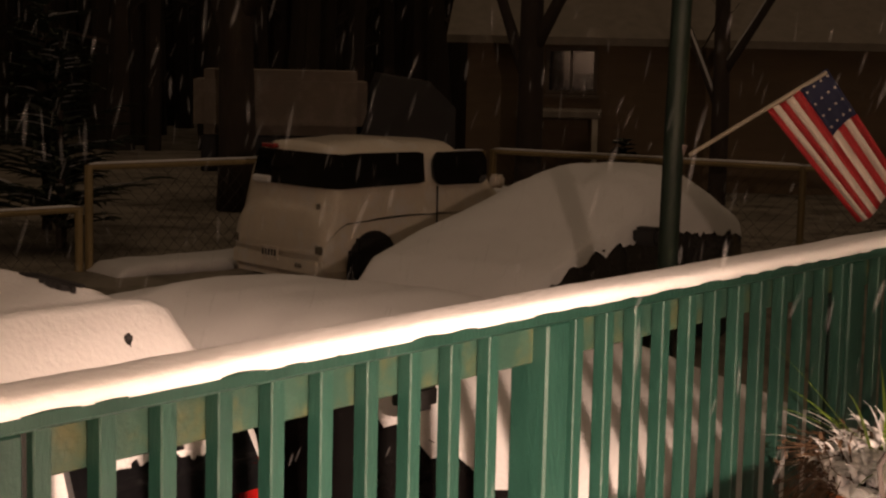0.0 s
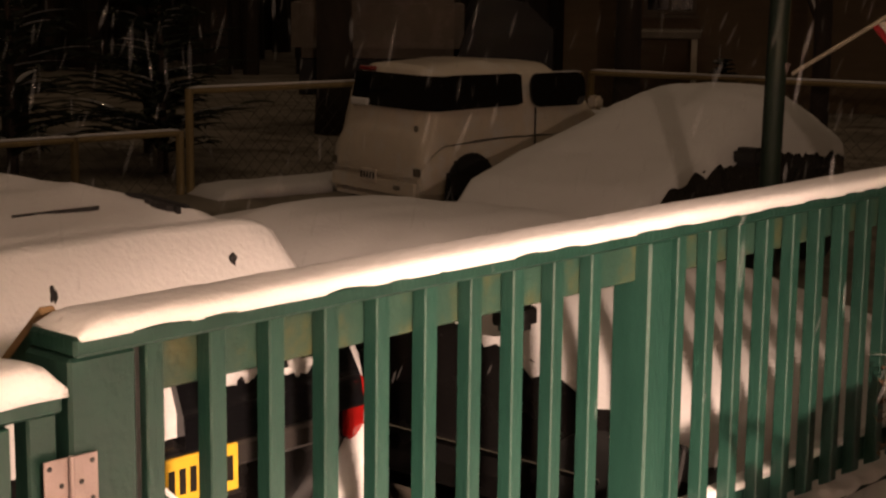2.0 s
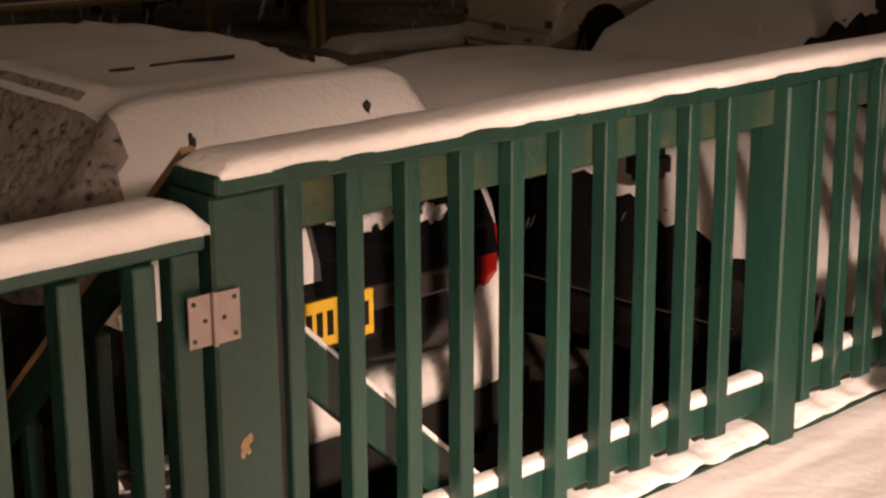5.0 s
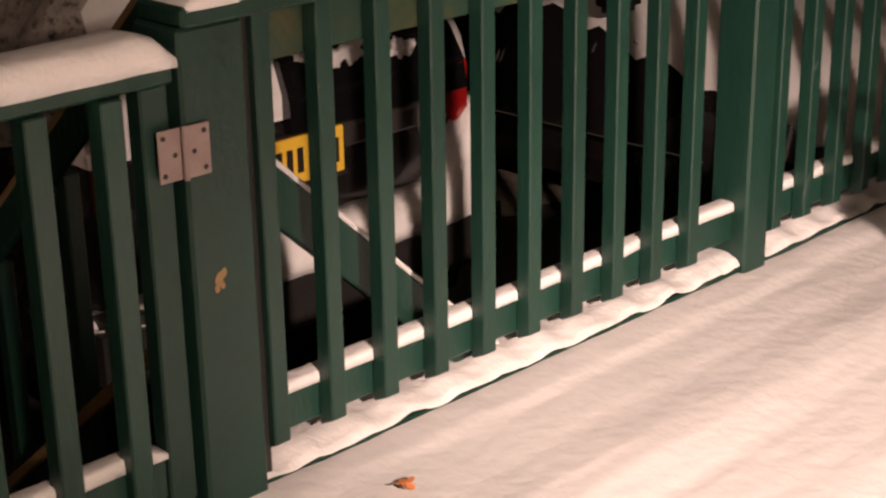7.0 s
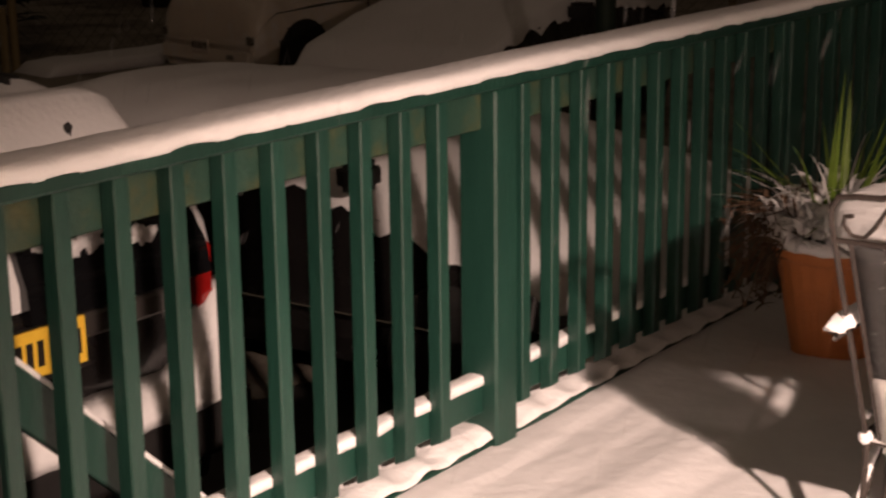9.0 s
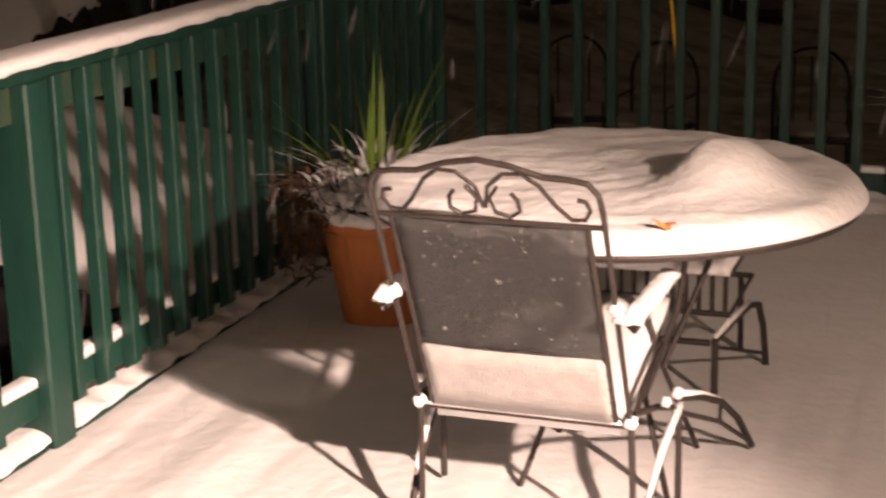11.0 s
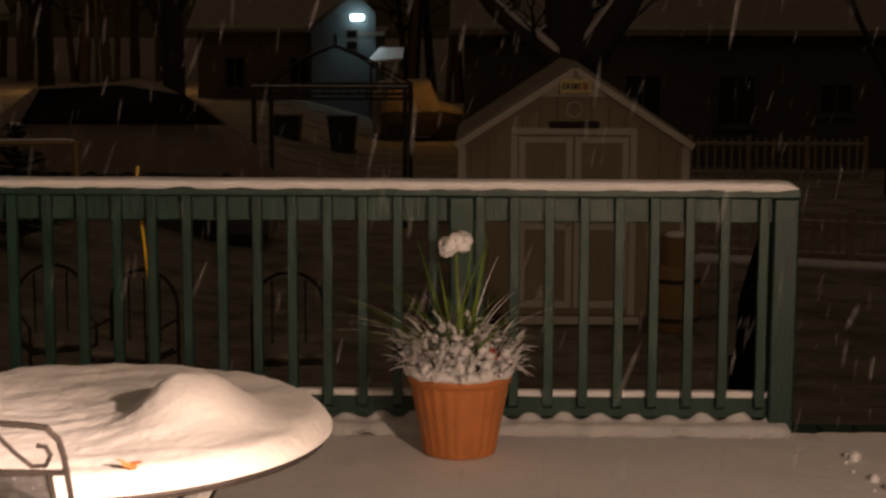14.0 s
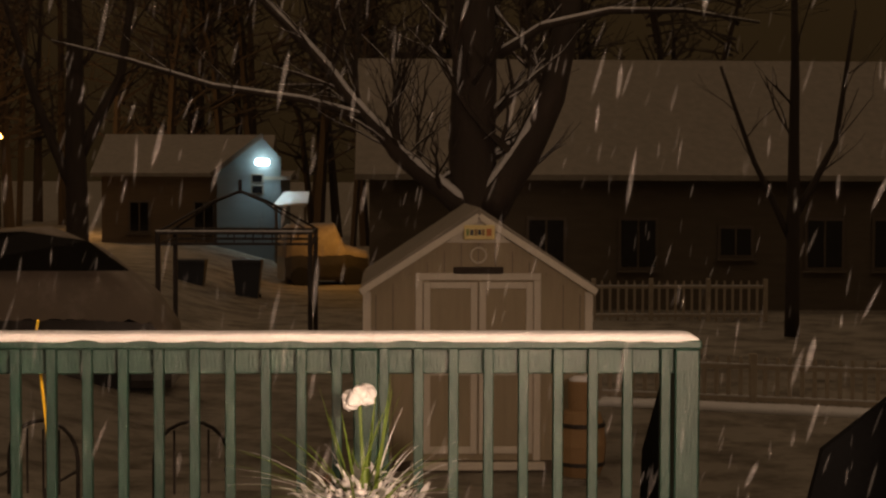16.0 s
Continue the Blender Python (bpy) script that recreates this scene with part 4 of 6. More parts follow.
patio_chair(pose(-0.955, 2.955, 0.012, 0, 0, -1.0), "black iron patio chair with scrolled back and snow-filled sling")


def footstool(m):
    """Low slatted seat of the facing chair on bent cantilever legs; origin at the middle of its near edge."""
    f = empty("footstool", m, label="black iron slatted chair seat heaped with snow under the table edge", category="footstool")
    h = 0.315
    for z, r in ((0.335, 0.008), (0.228, 0.008)):
        part("frame", tube([(-h, 0.03, z), (h, 0.03, z), (h, 0.40, z), (-h, 0.40, z), (-h, 0.03, z)], r), IRON, f)
    part("cross_bar", tube([(-h, -0.02, 0.165), (h - 0.04, -0.02, 0.165)], 0.009), IRON, f)
    part("seat", box((-h + 0.01, 0.04, 0.325), (h - 0.01, 0.39, 0.335), 0.003), SLING, f)
    n = 19
    for k in range(n):
        x = -h + 0.012 + (2 * h - 0.024) * k / (n - 1)
        part("slat", tube([(x, 0.028, 0.225), (x, 0.028, 0.345)], 0.0065, 6), IRON, f)
    rings = []
    for i in range(61):
        x = -h + 2 * h * i / 60
        top = 0.352 + 0.030 * (0.5 + nz(x * 26, 4)) + 0.012 * abs(math.sin((x + h) * 95))
        rings.append([(x, 0.012, 0.334), (x, 0.014, top - 0.014), (x, 0.04, top), (x, 0.38, top + 0.012), (x, 0.405, top - 0.01), (x, 0.405, 0.334)])
    part("seat_snow", loft(rings, closed=True), SNOW, f, "uneven crust of snow on the slats", smooth=True)
    for sx in (-1, 1):
        x = sx * (h - 0.03)
        part("leg", tube([(x, 0.0, 0.0), (x, 0.0, 0.165), (x + sx * 0.02, 0.07, 0.185), (x + sx * 0.055, 0.20, 0.205), (x + sx * 0.070, 0.26, 0.190), (x + sx * 0.078, 0.30, 0.12), (x + sx * 0.085, 0.325, 0.0)], 0.0095), IRON, f)
        part("leg_brace", tube([(x, 0.0, 0.150), (x + sx * 0.083, 0.318, 0.035)], 0.005, 6), IRON, f)
        part("leg_snow", tube([(x, 0.0, 0.175), (x + sx * 0.02, 0.07, 0.197), (x + sx * 0.055, 0.20, 0.216)], 0.008, 6, taper=[0.006, 0.010, 0.005]), SNOW, f, smooth=True)
        part("rear_leg", tube([(x, 0.40, 0.228), (x, 0.42, 0.0)], 0.0085), IRON, f)
    return f


# stands in for the chair across the table; only its low seat is built
footstool(pose(-1.005, 3.87, 0))


# ---- pots ----
def blade(bm, root, yaw, lean, length, width, droop):
    """A strap leaf, folded and bent over."""
    n = 8
    p = Vector(root)
    d = Vector((math.cos(yaw) * math.sin(lean), math.sin(yaw) * math.sin(lean), math.cos(lean)))
    side = Vector((-math.sin(yaw), math.cos(yaw), 0))
    rows = []
    for i in range(n + 1):
        t = i / n
        w = width * (1 - t ** 1.6) * (0.6 + 0.8 * min(1, t * 3)) / 1.4 + 0.0004
        fold = d.cross(side) * w * 0.35
        rows.append([bm.verts.new(p - side * w + fold), bm.verts.new(p), bm.verts.new(p + side * w + fold)])
        p = p + d * (length / n)
        d = (d + Vector((0, 0, -droop / n)) * (0.3 + t)).normalized()
    for a, b in zip(rows, rows[1:]):
        bm.faces.new((a[0], a[1], b[1], b[0]))
        bm.faces.new((a[1], a[2], b[2], b[1]))


def flower_pot(m, label, rim, base, height, tilt_seed, bare_side, upright, flower, wisps):
    rng = random.Random(tilt_seed)
    p = empty("flower_pot", m, label=label, category="potted plant", group="flower pots")
    part("pot", turned([(base * 0.9, 0.0), (base, 0.004), (base + (rim - base) * 0.45, height * 0.45), (base + (rim - base) * 0.82, height * 0.80), (rim * 0.97, height * 0.86)], 96, 0.010, 24), TERRACOTTA, p, "ribbed orange terracotta pot", smooth=False)
    part("rim", turned([(rim * 0.97, height * 0.86), (rim * 1.02, height * 0.875), (rim * 1.03, height * 0.985), (rim * 1.01, height), (rim * 0.93, height), (rim * 0.90, height * 0.93)], 48), TERRACOTTA, p, smooth=True)
    part("soil", turned([(rim * 0.92, height * 0.90), (rim * 0.90, height * 0.95), (0.02, height * 0.965)], 32), SOIL, p)
    ringpts = [(rim * 0.97 * math.cos(2 * math.pi * k / 40), rim * 0.97 * math.sin(2 * math.pi * k / 40), height + 0.004 + 0.006 * nz(k * 0.6, tilt_seed)) for k in range(41)]
    part("rim_snow", tube(ringpts, 0.02, 8, taper=[0.022 + 0.008 * nz(k * 0.5 if k < 40 else 0, 7, tilt_seed) for k in range(41)]), SNOW, p, smooth=True)
    for k in range(upright):
        bm = bmesh.new()
        blade(bm, (rng.uniform(-0.04, 0.04), rng.uniform(-0.04, 0.04), height * 0.95), rng.uniform(0, 6.28), rng.uniform(0.05, 1.0), rng.uniform(0.42, 0.66), rng.uniform(0.007, 0.012), rng.uniform(0.1, 0.7))
        part("blade", bm, LEAF_GREEN, p, smooth=True)
    for k in range(wisps):
        yaw, lean, ln = rng.uniform(0, 6.28), rng.uniform(0.60, 1.35), rng.uniform(0.32, 0.60)
        bm = bmesh.new()
        blade(bm, (rng.uniform(-0.06, 0.06), rng.uniform(-0.06, 0.06), height + 0.04), yaw, lean, ln, 0.0055, 0.8)
        part("blade", bm, LEAF_GREEN, p, smooth=True)
        if k % 3:
            bm = bmesh.new()
            blade(bm, (0.05 * math.cos(yaw), 0.05 * math.sin(yaw), height + 0.049), yaw, lean, ln * 0.9, 0.004, 0.8)
            part("snow_line", bm, SNOW, p, smooth=True)
    bm = bmesh.new()
    for k in range(150):
        a, rr = rng.uniform(0, 6.28), rim * math.sqrt(rng.uniform(0, 1.25))
        lump(bm, (rr * math.cos(a), rr * math.sin(a), height + 0.015 + 0.15 * rng.random() * (1.25 - rr / rim * 0.8)), rng.uniform(0.009, 0.024), k * 3.1, rng.uniform(0.5, 1.4))
    for k in range(46):
        a, rr = rng.uniform(0, 6.28), rim * math.sqrt(rng.uniform(0, 1.1))
        lump(bm, (rr * math.cos(a), rr * math.sin(a), height + 0.02 + 0.11 * rng.random() * (1.2 - rr / rim * 0.7)), rng.uniform(0.020, 0.034), k * 1.7, rng.uniform(0.5, 0.9))
    part("snow_clumps", bm, SNOW_THIN, p, "clumps of snow caught in the plant", smooth=True)
    bm = bmesh.new()
    for k in range(150):
        a, ln = rng.uniform(0, 6.28), rng.uniform(0.06, 0.16)
        e = rng.uniform(0.2, 1.5)
        root = Vector((rng.uniform(-0.8, 0.8) * rim, rng.uniform(-0.8, 0.8) * rim, height))
        tip = root + Vector((math.cos(a) * math.cos(e), math.sin(a) * math.cos(e), math.sin(e))) * ln
        tube([root, (root + tip) / 2 + Vector((0, 0, 0.015)), tip], 0.002, 4, bm)
        lf = bmesh.new()
        blade(lf, tip, a, rng.uniform(0.3, 1.4), rng.uniform(0.02, 0.045), 0.007, 0.8)
        join(bm, lf)
    part("foliage", bm, LEAF_DRY, p, "brown withered leaves and stems")
    bm = bmesh.new()
    for k in range(280):
        a, rr = rng.uniform(0, 6.28), rim * 1.25 * math.sqrt(rng.random())
        blade(bm, (rr * math.cos(a), rr * math.sin(a), height + 0.01 + rng.uniform(0.0, 0.19) * (1.1 - 0.6 * rr / rim)), a + rng.uniform(-0.8, 0.8), rng.uniform(0.5, 1.7), rng.uniform(0.04, 0.10), rng.uniform(0.008, 0.016), rng.uniform(0.7, 1.8))
    part("frosted_foliage", bm, SNOW_THIN, p, "leaf cluster coated with snow", smooth=True)
    if bare_side:
        bm = bmesh.new()
        for k in range(140):
            root = Vector((-rim * rng.uniform(0.5, 1.0), rng.uniform(-0.8, 0.8) * rim, height))
            tip = root + Vector((-rng.uniform(0.03, 0.17), rng.uniform(-0.15, 0.15), rng.uniform(-0.20, 0.12)))
            tube([root, (root + tip) / 2 + Vector((0, 0, 0.05)), tip], 0.0018, 4, bm)
            lf = bmesh.new()
            blade(lf, tip, rng.uniform(0, 6.28), rng.uniform(0.3, 2.0), rng.uniform(0.02, 0.05), 0.007, 0.6)
            join(bm, lf)
        part("trailing_growth", bm, LEAF_DRY, p, "brown trailing stems over the side")
    if flower:
        part("stalk", tube([(0.0, 0, height), (-0.014, 0, height + 0.45)], 0.005, 6), LEAF_GREEN, p)
        bm = bmesh.new()
        for k in range(9):
            a = k * 0.7
            lump(bm, (-0.018 + 0.036 * math.cos(a), 0.036 * math.sin(a), height + 0.465 + 0.012 * math.sin(k * 2.1) - 0.02 * max(0, -math.cos(a))), 0.030, k * 5.0, 0.95)
        part("snow_tuft", bm, SNOW, p, "ball of snow on the tallest shoots", smooth=True)
        bm = bmesh.new()
        for k in range(5):
            lump(bm, (0.115 + rng.uniform(-0.01, 0.01), -0.10, height + 0.065 + rng.uniform(-0.018, 0.018)), 0.013, k * 2.2, 1.0)
        part("red_bloom", bm, PETAL_RED, p, "small red bloom", smooth=True)
    return p


flower_pot(pose(-1.80, 4.30, 0, 0, 0, 20), "terracotta pot with green strap leaves and withered snowy plants", 0.175, 0.115, 0.34, 11, True, 13, False, 20)
flower_pot(pose(-0.07, 5.74, 0), "ribbed terracotta pot with snowy plant and red bloom", 0.186, 0.130, 0.308, 23, False, 12, True, 30)


# fallen leaves
def fallen_leaf(x, y, z, turn, size):
    bm = bmesh.new()
    pts = []
    for k in range(20):
        a = 2 * math.pi * k / 20
        r = size * (0.55 + 0.45 * abs(math.cos(2.5 * a)))
        pts.append((r * math.cos(a), r * math.sin(a) * 0.8, 0.006 + 0.25 * size * math.cos(a * 2)))
    mid = bm.verts.new((0, 0, 0.004))
    vs = [bm.verts.new(p) for p in pts]
    for k in range(20):
        bm.faces.new((mid, vs[k], vs[(k + 1) % 20]))
    tube([(0, 0, 0.005), (-size * 1.2, 0.004, 0.012)], 0.0015, 5, bm)
    tagged(link("fallen_leaf", bm, LEAF_ORANGE, m=pose(x, y, z, 12, 8, turn)), "curled orange fallen leaf lying on the snow", "leaf", group="fallen leaves")


fallen_leaf(-2.0, 1.77, 0.012, 100, 0.024)
fallen_leaf(-0.665, 2.93, TZ + 0.028, 20, 0.022)

# pole with flag
pole = empty("utility_pole", pose(-4.36, 7.36, G), label="dark green tapered pole standing in the drive", category="pole")
part("shaft", tube([(0, 0, -0.2), (0.02, 0.02, 2.0), (0.05, 0.05, 4.0), (0.10, 0.1, 7.0)], 0.07, 14, taper=[0.056, 0.054, 0.052, 0.05]), POLE_GREEN, pole, smooth=True)
flag = empty("flag", pose(-4.27, 7.42, 1.03), label="striped red and white flag hanging on a slanted staff", category="flag")
S0, S1 = Vector((0, 0, 0)), Vector((0.58, 0.37, 0.45))
part("bracket", tube([(-0.07, -0.03, -0.06), (-0.03, -0.02, 0.06)], 0.03, 8), STEEL, flag)
part("staff", tube([S0, S1], 0.011, 8), FENCE_WOOD, flag)
bm = bmesh.new()
for k in range(6):
    lump(bm, (-0.05 + 0.02 * nz(k, 1), -0.05, 0.02 + 0.02 * k), 0.022, k * 3.0, 1.0)
part("bracket_snow", bm, SNOW, flag, smooth=True)
d0 = Vector((0.60, 0.33, 0.0)).normalized()


def cloth(u, v):
    """u along the staff (0 to 1), v down the fly, with folds."""
    a = S0.lerp(S1, 0.56 + 0.44 * u)
    fall = Vector((0.50, 0.28, -0.83)).normalized()
    p = a + fall * (v * 0.70) + d0 * (0.10 * v * (1 - u))
    return p + Vector((-0.5, 0.85, 0)) * (0.035 * math.sin(u * 9 + v * 2.2) * min(1, v * 2 + 0.15)) + Vector((0, 0, -0.02 * math.sin(u * 5)))


NS = 9
for k in range(NS):
    u0, u1 = k / NS, (k + 1) / NS
    rings = []
    top = 0.0 if k < 5 else 0.40
    for i in range(17):
        v = top + (1 - top) * i / 16
        a, mid, b = cloth(u0, v), cloth((u0 + u1) / 2, v), cloth(u1, v)
        th = Vector((0.003, -0.005, 0))
        rings.append([a, mid, b, b + th, mid + th, a + th])
    part("stripe", loft(rings, closed=True), (FLAG_RED, FLAG_WHITE)[k % 2], flag, smooth=True)
rings = []
for i in range(9):
    v = 0.40 * i / 8
    row = [cloth(5 / NS + (4 / NS) * j / 6, v) for j in range(7)]
    rings.append(row + [p + Vector((0.003, -0.005, 0)) for p in row][::-1])
canton = part("canton", loft(rings, closed=True), FLAG_BLUE, flag, "dark blue corner with pale stars", smooth=True)
st0 = None
for i in range(4):
    for j in range(4):
        q = cloth(5 / NS + (4 / NS) * (j + 0.5) / 4, 0.40 * (i + 0.5) / 4) + Vector((0.006, -0.010, 0))
        if st0 is None:
            bm = bmesh.new()
            bmesh.ops.create_icosphere(bm, subdivisions=1, radius=0.007)
            st0 = part("star", bm, FLAG_WHITE, canton, m=Matrix.Translation(q))
        else:
            again(st0, Matrix.Translation(q), canton)


# ---- shed ----
SY = 17.9
shed = empty("garden_shed", pose(1.075, SY, -1.72), label="tan wooden garden shed with pale trim and double doors", category="shed")
W2, EV, PK, DP = 1.24, 2.05, 2.84, 3.0
bm = bmesh.new()
prof = [(-W2, 0.12), (W2, 0.12), (W2, EV), (0, PK - 0.06), (-W2, EV)]
a = [bm.verts.new((x, 0, z)) for x, z in prof]
b = [bm.verts.new((x, DP, z)) for x, z in prof]
bm.faces.new(a)
bm.faces.new(b[::-1])
for k in range(5):
    bm.faces.new((a[k], a[(k + 1) % 5], b[(k + 1) % 5], b[k]))
part("body", bm, SIDING, shed)
for k in range(13):
    x = -W2 + 0.1 + k * 0.19
    top = EV + (PK - EV) * (1 - abs(x) / W2) - 0.14
    if abs(x) > 0.76 or top > 2.2:
        part("board_joint", box((x - 0.006, -0.006, 0.15 if abs(x) > 0.76 else 2.2), (x + 0.006, 0.004, top)), TRAILER, shed)
for s in (-1, 1):
    part("roof", loft([[(s * (W2 + 0.075), -0.13, EV - 0.06), (s * (W2 + 0.075), DP + 0.1, EV - 0.06), (0, DP + 0.1, PK + 0.02), (0, -0.13, PK + 0.02)], [(s * (W2 + 0.075), -0.13, EV - 0.005), (s * (W2 + 0.075), DP + 0.1, EV - 0.005), (0, DP + 0.1, PK + 0.085), (0, -0.13, PK + 0.085)]], closed=True), ROOF, shed, "shingle roof dusted with snow")
    part("barge_board", beam((s * (W2 + 0.07), -0.145, EV - 0.035), (0, -0.145, PK + 0.015), 0.025, 0.075), TRIM, shed)
    part("corner_trim", box((s * W2 - 0.045, -0.014, 0.12), (s * W2 + 0.045, 0.02, EV - 0.04), 0.004), TRIM, shed)
    part("roof_snow", loft([[(s * (W2 + 0.06), -0.12, EV + 0.002), (s * (W2 + 0.06), DP, EV + 0.002), (0, DP, PK + 0.088), (0, -0.12, PK + 0.088)], [(s * (W2 + 0.05), -0.10, EV + 0.045), (s * (W2 + 0.05), DP, EV + 0.045), (0, DP, PK + 0.115), (0, -0.10, PK + 0.115)]], closed=True), ROOF, shed)
bm = bmesh.new()
a = [bm.verts.new((x, -0.02, z)) for x, z in ((-0.36, 2.56), (0.36, 2.56), (0, 2.85))]
b = [bm.verts.new((x, -0.003, z)) for x, z in ((-0.36, 2.56), (0.36, 2.56), (0, 2.85))]
bm.faces.new(a)
bm.faces.new(b[::-1])
for k in range(3):
    bm.faces.new((a[k], a[(k + 1) % 3], b[(k + 1) % 3], b[k]))
part("gable_panel", bm, TRIM, shed, "pale triangular gable panel")
part("ring_ornament", tube(arc((0.0, -0.02, 2.42), 0.085, 0, 360, 28), 0.012), TRIM, shed)
part("dark_plaque", box((-0.28, -0.03, 2.20), (0.28, -0.004, 2.29), 0.01), BARK, shed, "dark narrow plaque over the doors")
for x0, x1, z0, z1 in ((-0.70, -0.62, 0.12, 2.14), (0.62, 0.70, 0.12, 2.14), (-0.70, 0.70, 2.142, 2.22)):
    part("door_casing", box((x0, -0.03, z0), (x1, -0.002, z1), 0.004), TRIM, shed)
for s in (-1, 1):
    d = part("door", box((min(0.01 * s, 0.61 * s), -0.022, 0.2), (max(0.01 * s, 0.61 * s), -0.003, 2.12), 0.004), SIDING, shed)
    for x0, x1, z0, z1 in ((0.01, 0.085, 0.2, 2.12), (0.535, 0.61, 0.2, 2.12), (0.086, 0.534, 2.05, 2.12), (0.086, 0.534, 0.2, 0.28), (0.086, 0.534, 1.08, 1.15)):
        part("rail", box((min(x0 * s, x1 * s), -0.036, z0), (max(x0 * s, x1 * s), -0.023, z1), 0.003), TRIM, d)
part("door_knob", turned([(0.008, 0), (0.008, 0.03), (0.02, 0.035), (0.02, 0.05), (0.006, 0.056)], 12), CHROME, shed, m=pose(-0.055, -0.037, 1.15, 90))
part("sill", box((-0.75, -0.10, 0.02), (0.75, 0.0, 0.11), 0.01), TRIM, shed)
part("footing", box((-W2, -0.04, -0.05), (W2, DP, 0.118), 0.01), DARK_WALL, shed)
sign = part("gable_sign", box((-0.17, -0.182, 2.60), (0.17, -0.162, 2.76), 0.006), mat("sign_cream", (0.75, 0.62, 0.25), 0.5, vary=0.2, scale=12), shed, "small bright sign with coloured shapes")
for k, (x, w, h, m_) in enumerate(((-0.13, 0.03, 0.07, LEAF_GREEN), (-0.085, 0.035, 0.06, INK), (-0.04, 0.03, 0.075, RAW_WOOD), (0.0, 0.035, 0.06, INK), (0.04, 0.03, 0.07, RAW_WOOD), (0.105, 0.055, 0.08, LEAF_ORANGE))):
    part("sign_shape", box((x - w / 2, -0.188, 2.68 - h / 2), (x + w / 2, -0.183, 2.68 + h / 2), 0.002), m_, sign)

# barrel by the shed
barrel = empty("barrel", pose(2.17, 17.35, -1.75), label="weathered wooden barrel with bands on snowy stones", category="barrel")
part("barrel_body", turned([(0.20, 0.08), (0.25, 0.2), (0.27, 0.42), (0.25, 0.62), (0.20, 0.78), (0.17, 0.80)], 24, 0.012, 12), RAW_WOOD, barrel)
for z, r in ((0.2, 0.256), (0.62, 0.256)):
    part("hoop", turned([(r, z), (r + 0.006, z + 0.005), (r + 0.006, z + 0.04), (r, z + 0.045)], 24), IRON, barrel)
part("upper_tub", turned([(0.14, 0.80), (0.15, 0.95), (0.15, 1.10), (0.13, 1.12)], 20), RAW_WOOD, barrel)
part("snow", turned([(0.135, 1.11), (0.14, 1.13), (0.09, 1.16), (0.01, 1.17)], 20), SNOW, barrel, smooth=True)
part("base_stone", box((-0.3, -0.3, -0.05), (0.3, 0.3, 0.08), 0.03), GROUND_SNOW, barrel)


# ---- trees ----
def tree(name, label, where, limbs, seed, depth=4, snow=True, twig=0.6, category="tree"):
    """limbs: lists of (x, y, z, radius) relative to the foot; smaller branches grow from them."""
    rng = random.Random(seed)
    t = empty(name, Matrix.Translation(where), label=label, category=category)
    twigs, white = bmesh.new(), bmesh.new()

    def grow(p, d, length, r, level):
        pts, rad = [p.copy()], [r]
        n = 5
        for i in range(n):
            d = (d + Vector((rng.uniform(-1, 1), rng.uniform(-1, 1), rng.uniform(-0.5, 0.75))) * 0.22).normalized()
            p = p + d * (length / n)
            pts.append(p.copy())
            rad.append(max(0.004, r * (1 - 0.7 * (i + 1) / n)))
        tube(pts, r, 5, twigs, rad)
        if snow and r > 0.009 and abs(d.z) < 0.85:
            tube([q + Vector((0, 0, 0.8 * rr)) for q, rr in zip(pts, rad)], r, 4, white, [rr * 0.62 for rr in rad])
        if level > 0:
            for i in range(1, n + 1):
                for _ in range(2 if level > 1 else 1):
                    if rng.random() < twig:
                        side = Vector((rng.uniform(-1, 1), rng.uniform(-1, 1), rng.uniform(-0.3, 0.8)))
                        grow(pts[i], (d + side * 0.9).normalized(), length * rng.uniform(0.45, 0.7), rad[i] * 0.62, level - 1)
    for k, limb in enumerate(limbs):
        pts = [Vector(q[:3]) for q in limb]
        rad = [q[3] for q in limb]
        fine, fr = [], []
        for i in range(len(pts) - 1):
            for j in range(4):
                u = j / 4
                fine.append(pts[i].lerp(pts[i + 1], u) + Vector((nz(i + u, k, seed), nz(i + u, k + 9, seed), 0)) * rad[i] * 0.35)
                fr.append(rad[i] + (rad[i + 1] - rad[i]) * u)
        fine.append(pts[-1])
        fr.append(rad[-1])
        part("trunk" if k == 0 else "limb", tube(fine, 0.1, 12, taper=fr), BARK, t, smooth=True)
        if snow and k:
            tube([q + Vector((0.0, -0.25 * r, 0.72 * r)) for q, r in zip(fine, fr)], 0.1, 7, white, [0.62 * r for r in fr])
        for i in range(2 if k else 6, len(fine)):
            if rng.random() < 0.75:
                d = (fine[i] - fine[i - 1]).normalized()
                side = Vector((rng.uniform(-1, 1), rng.uniform(-0.6, 0.6), rng.uniform(-0.1, 0.8)))
                grow(fine[i], (d * 0.5 + side).normalized(), rng.uniform(0.9, 1.9), fr[i] * 0.3, depth - 2)
    part("crown", twigs, BARK, t, "bare winter branches")
    if snow and len(white.verts):
        part("branch_snow", white, SNOW_THIN, t, "lines of snow along the limbs", smooth=True)
    elif not snow:
        white.free()
    return t


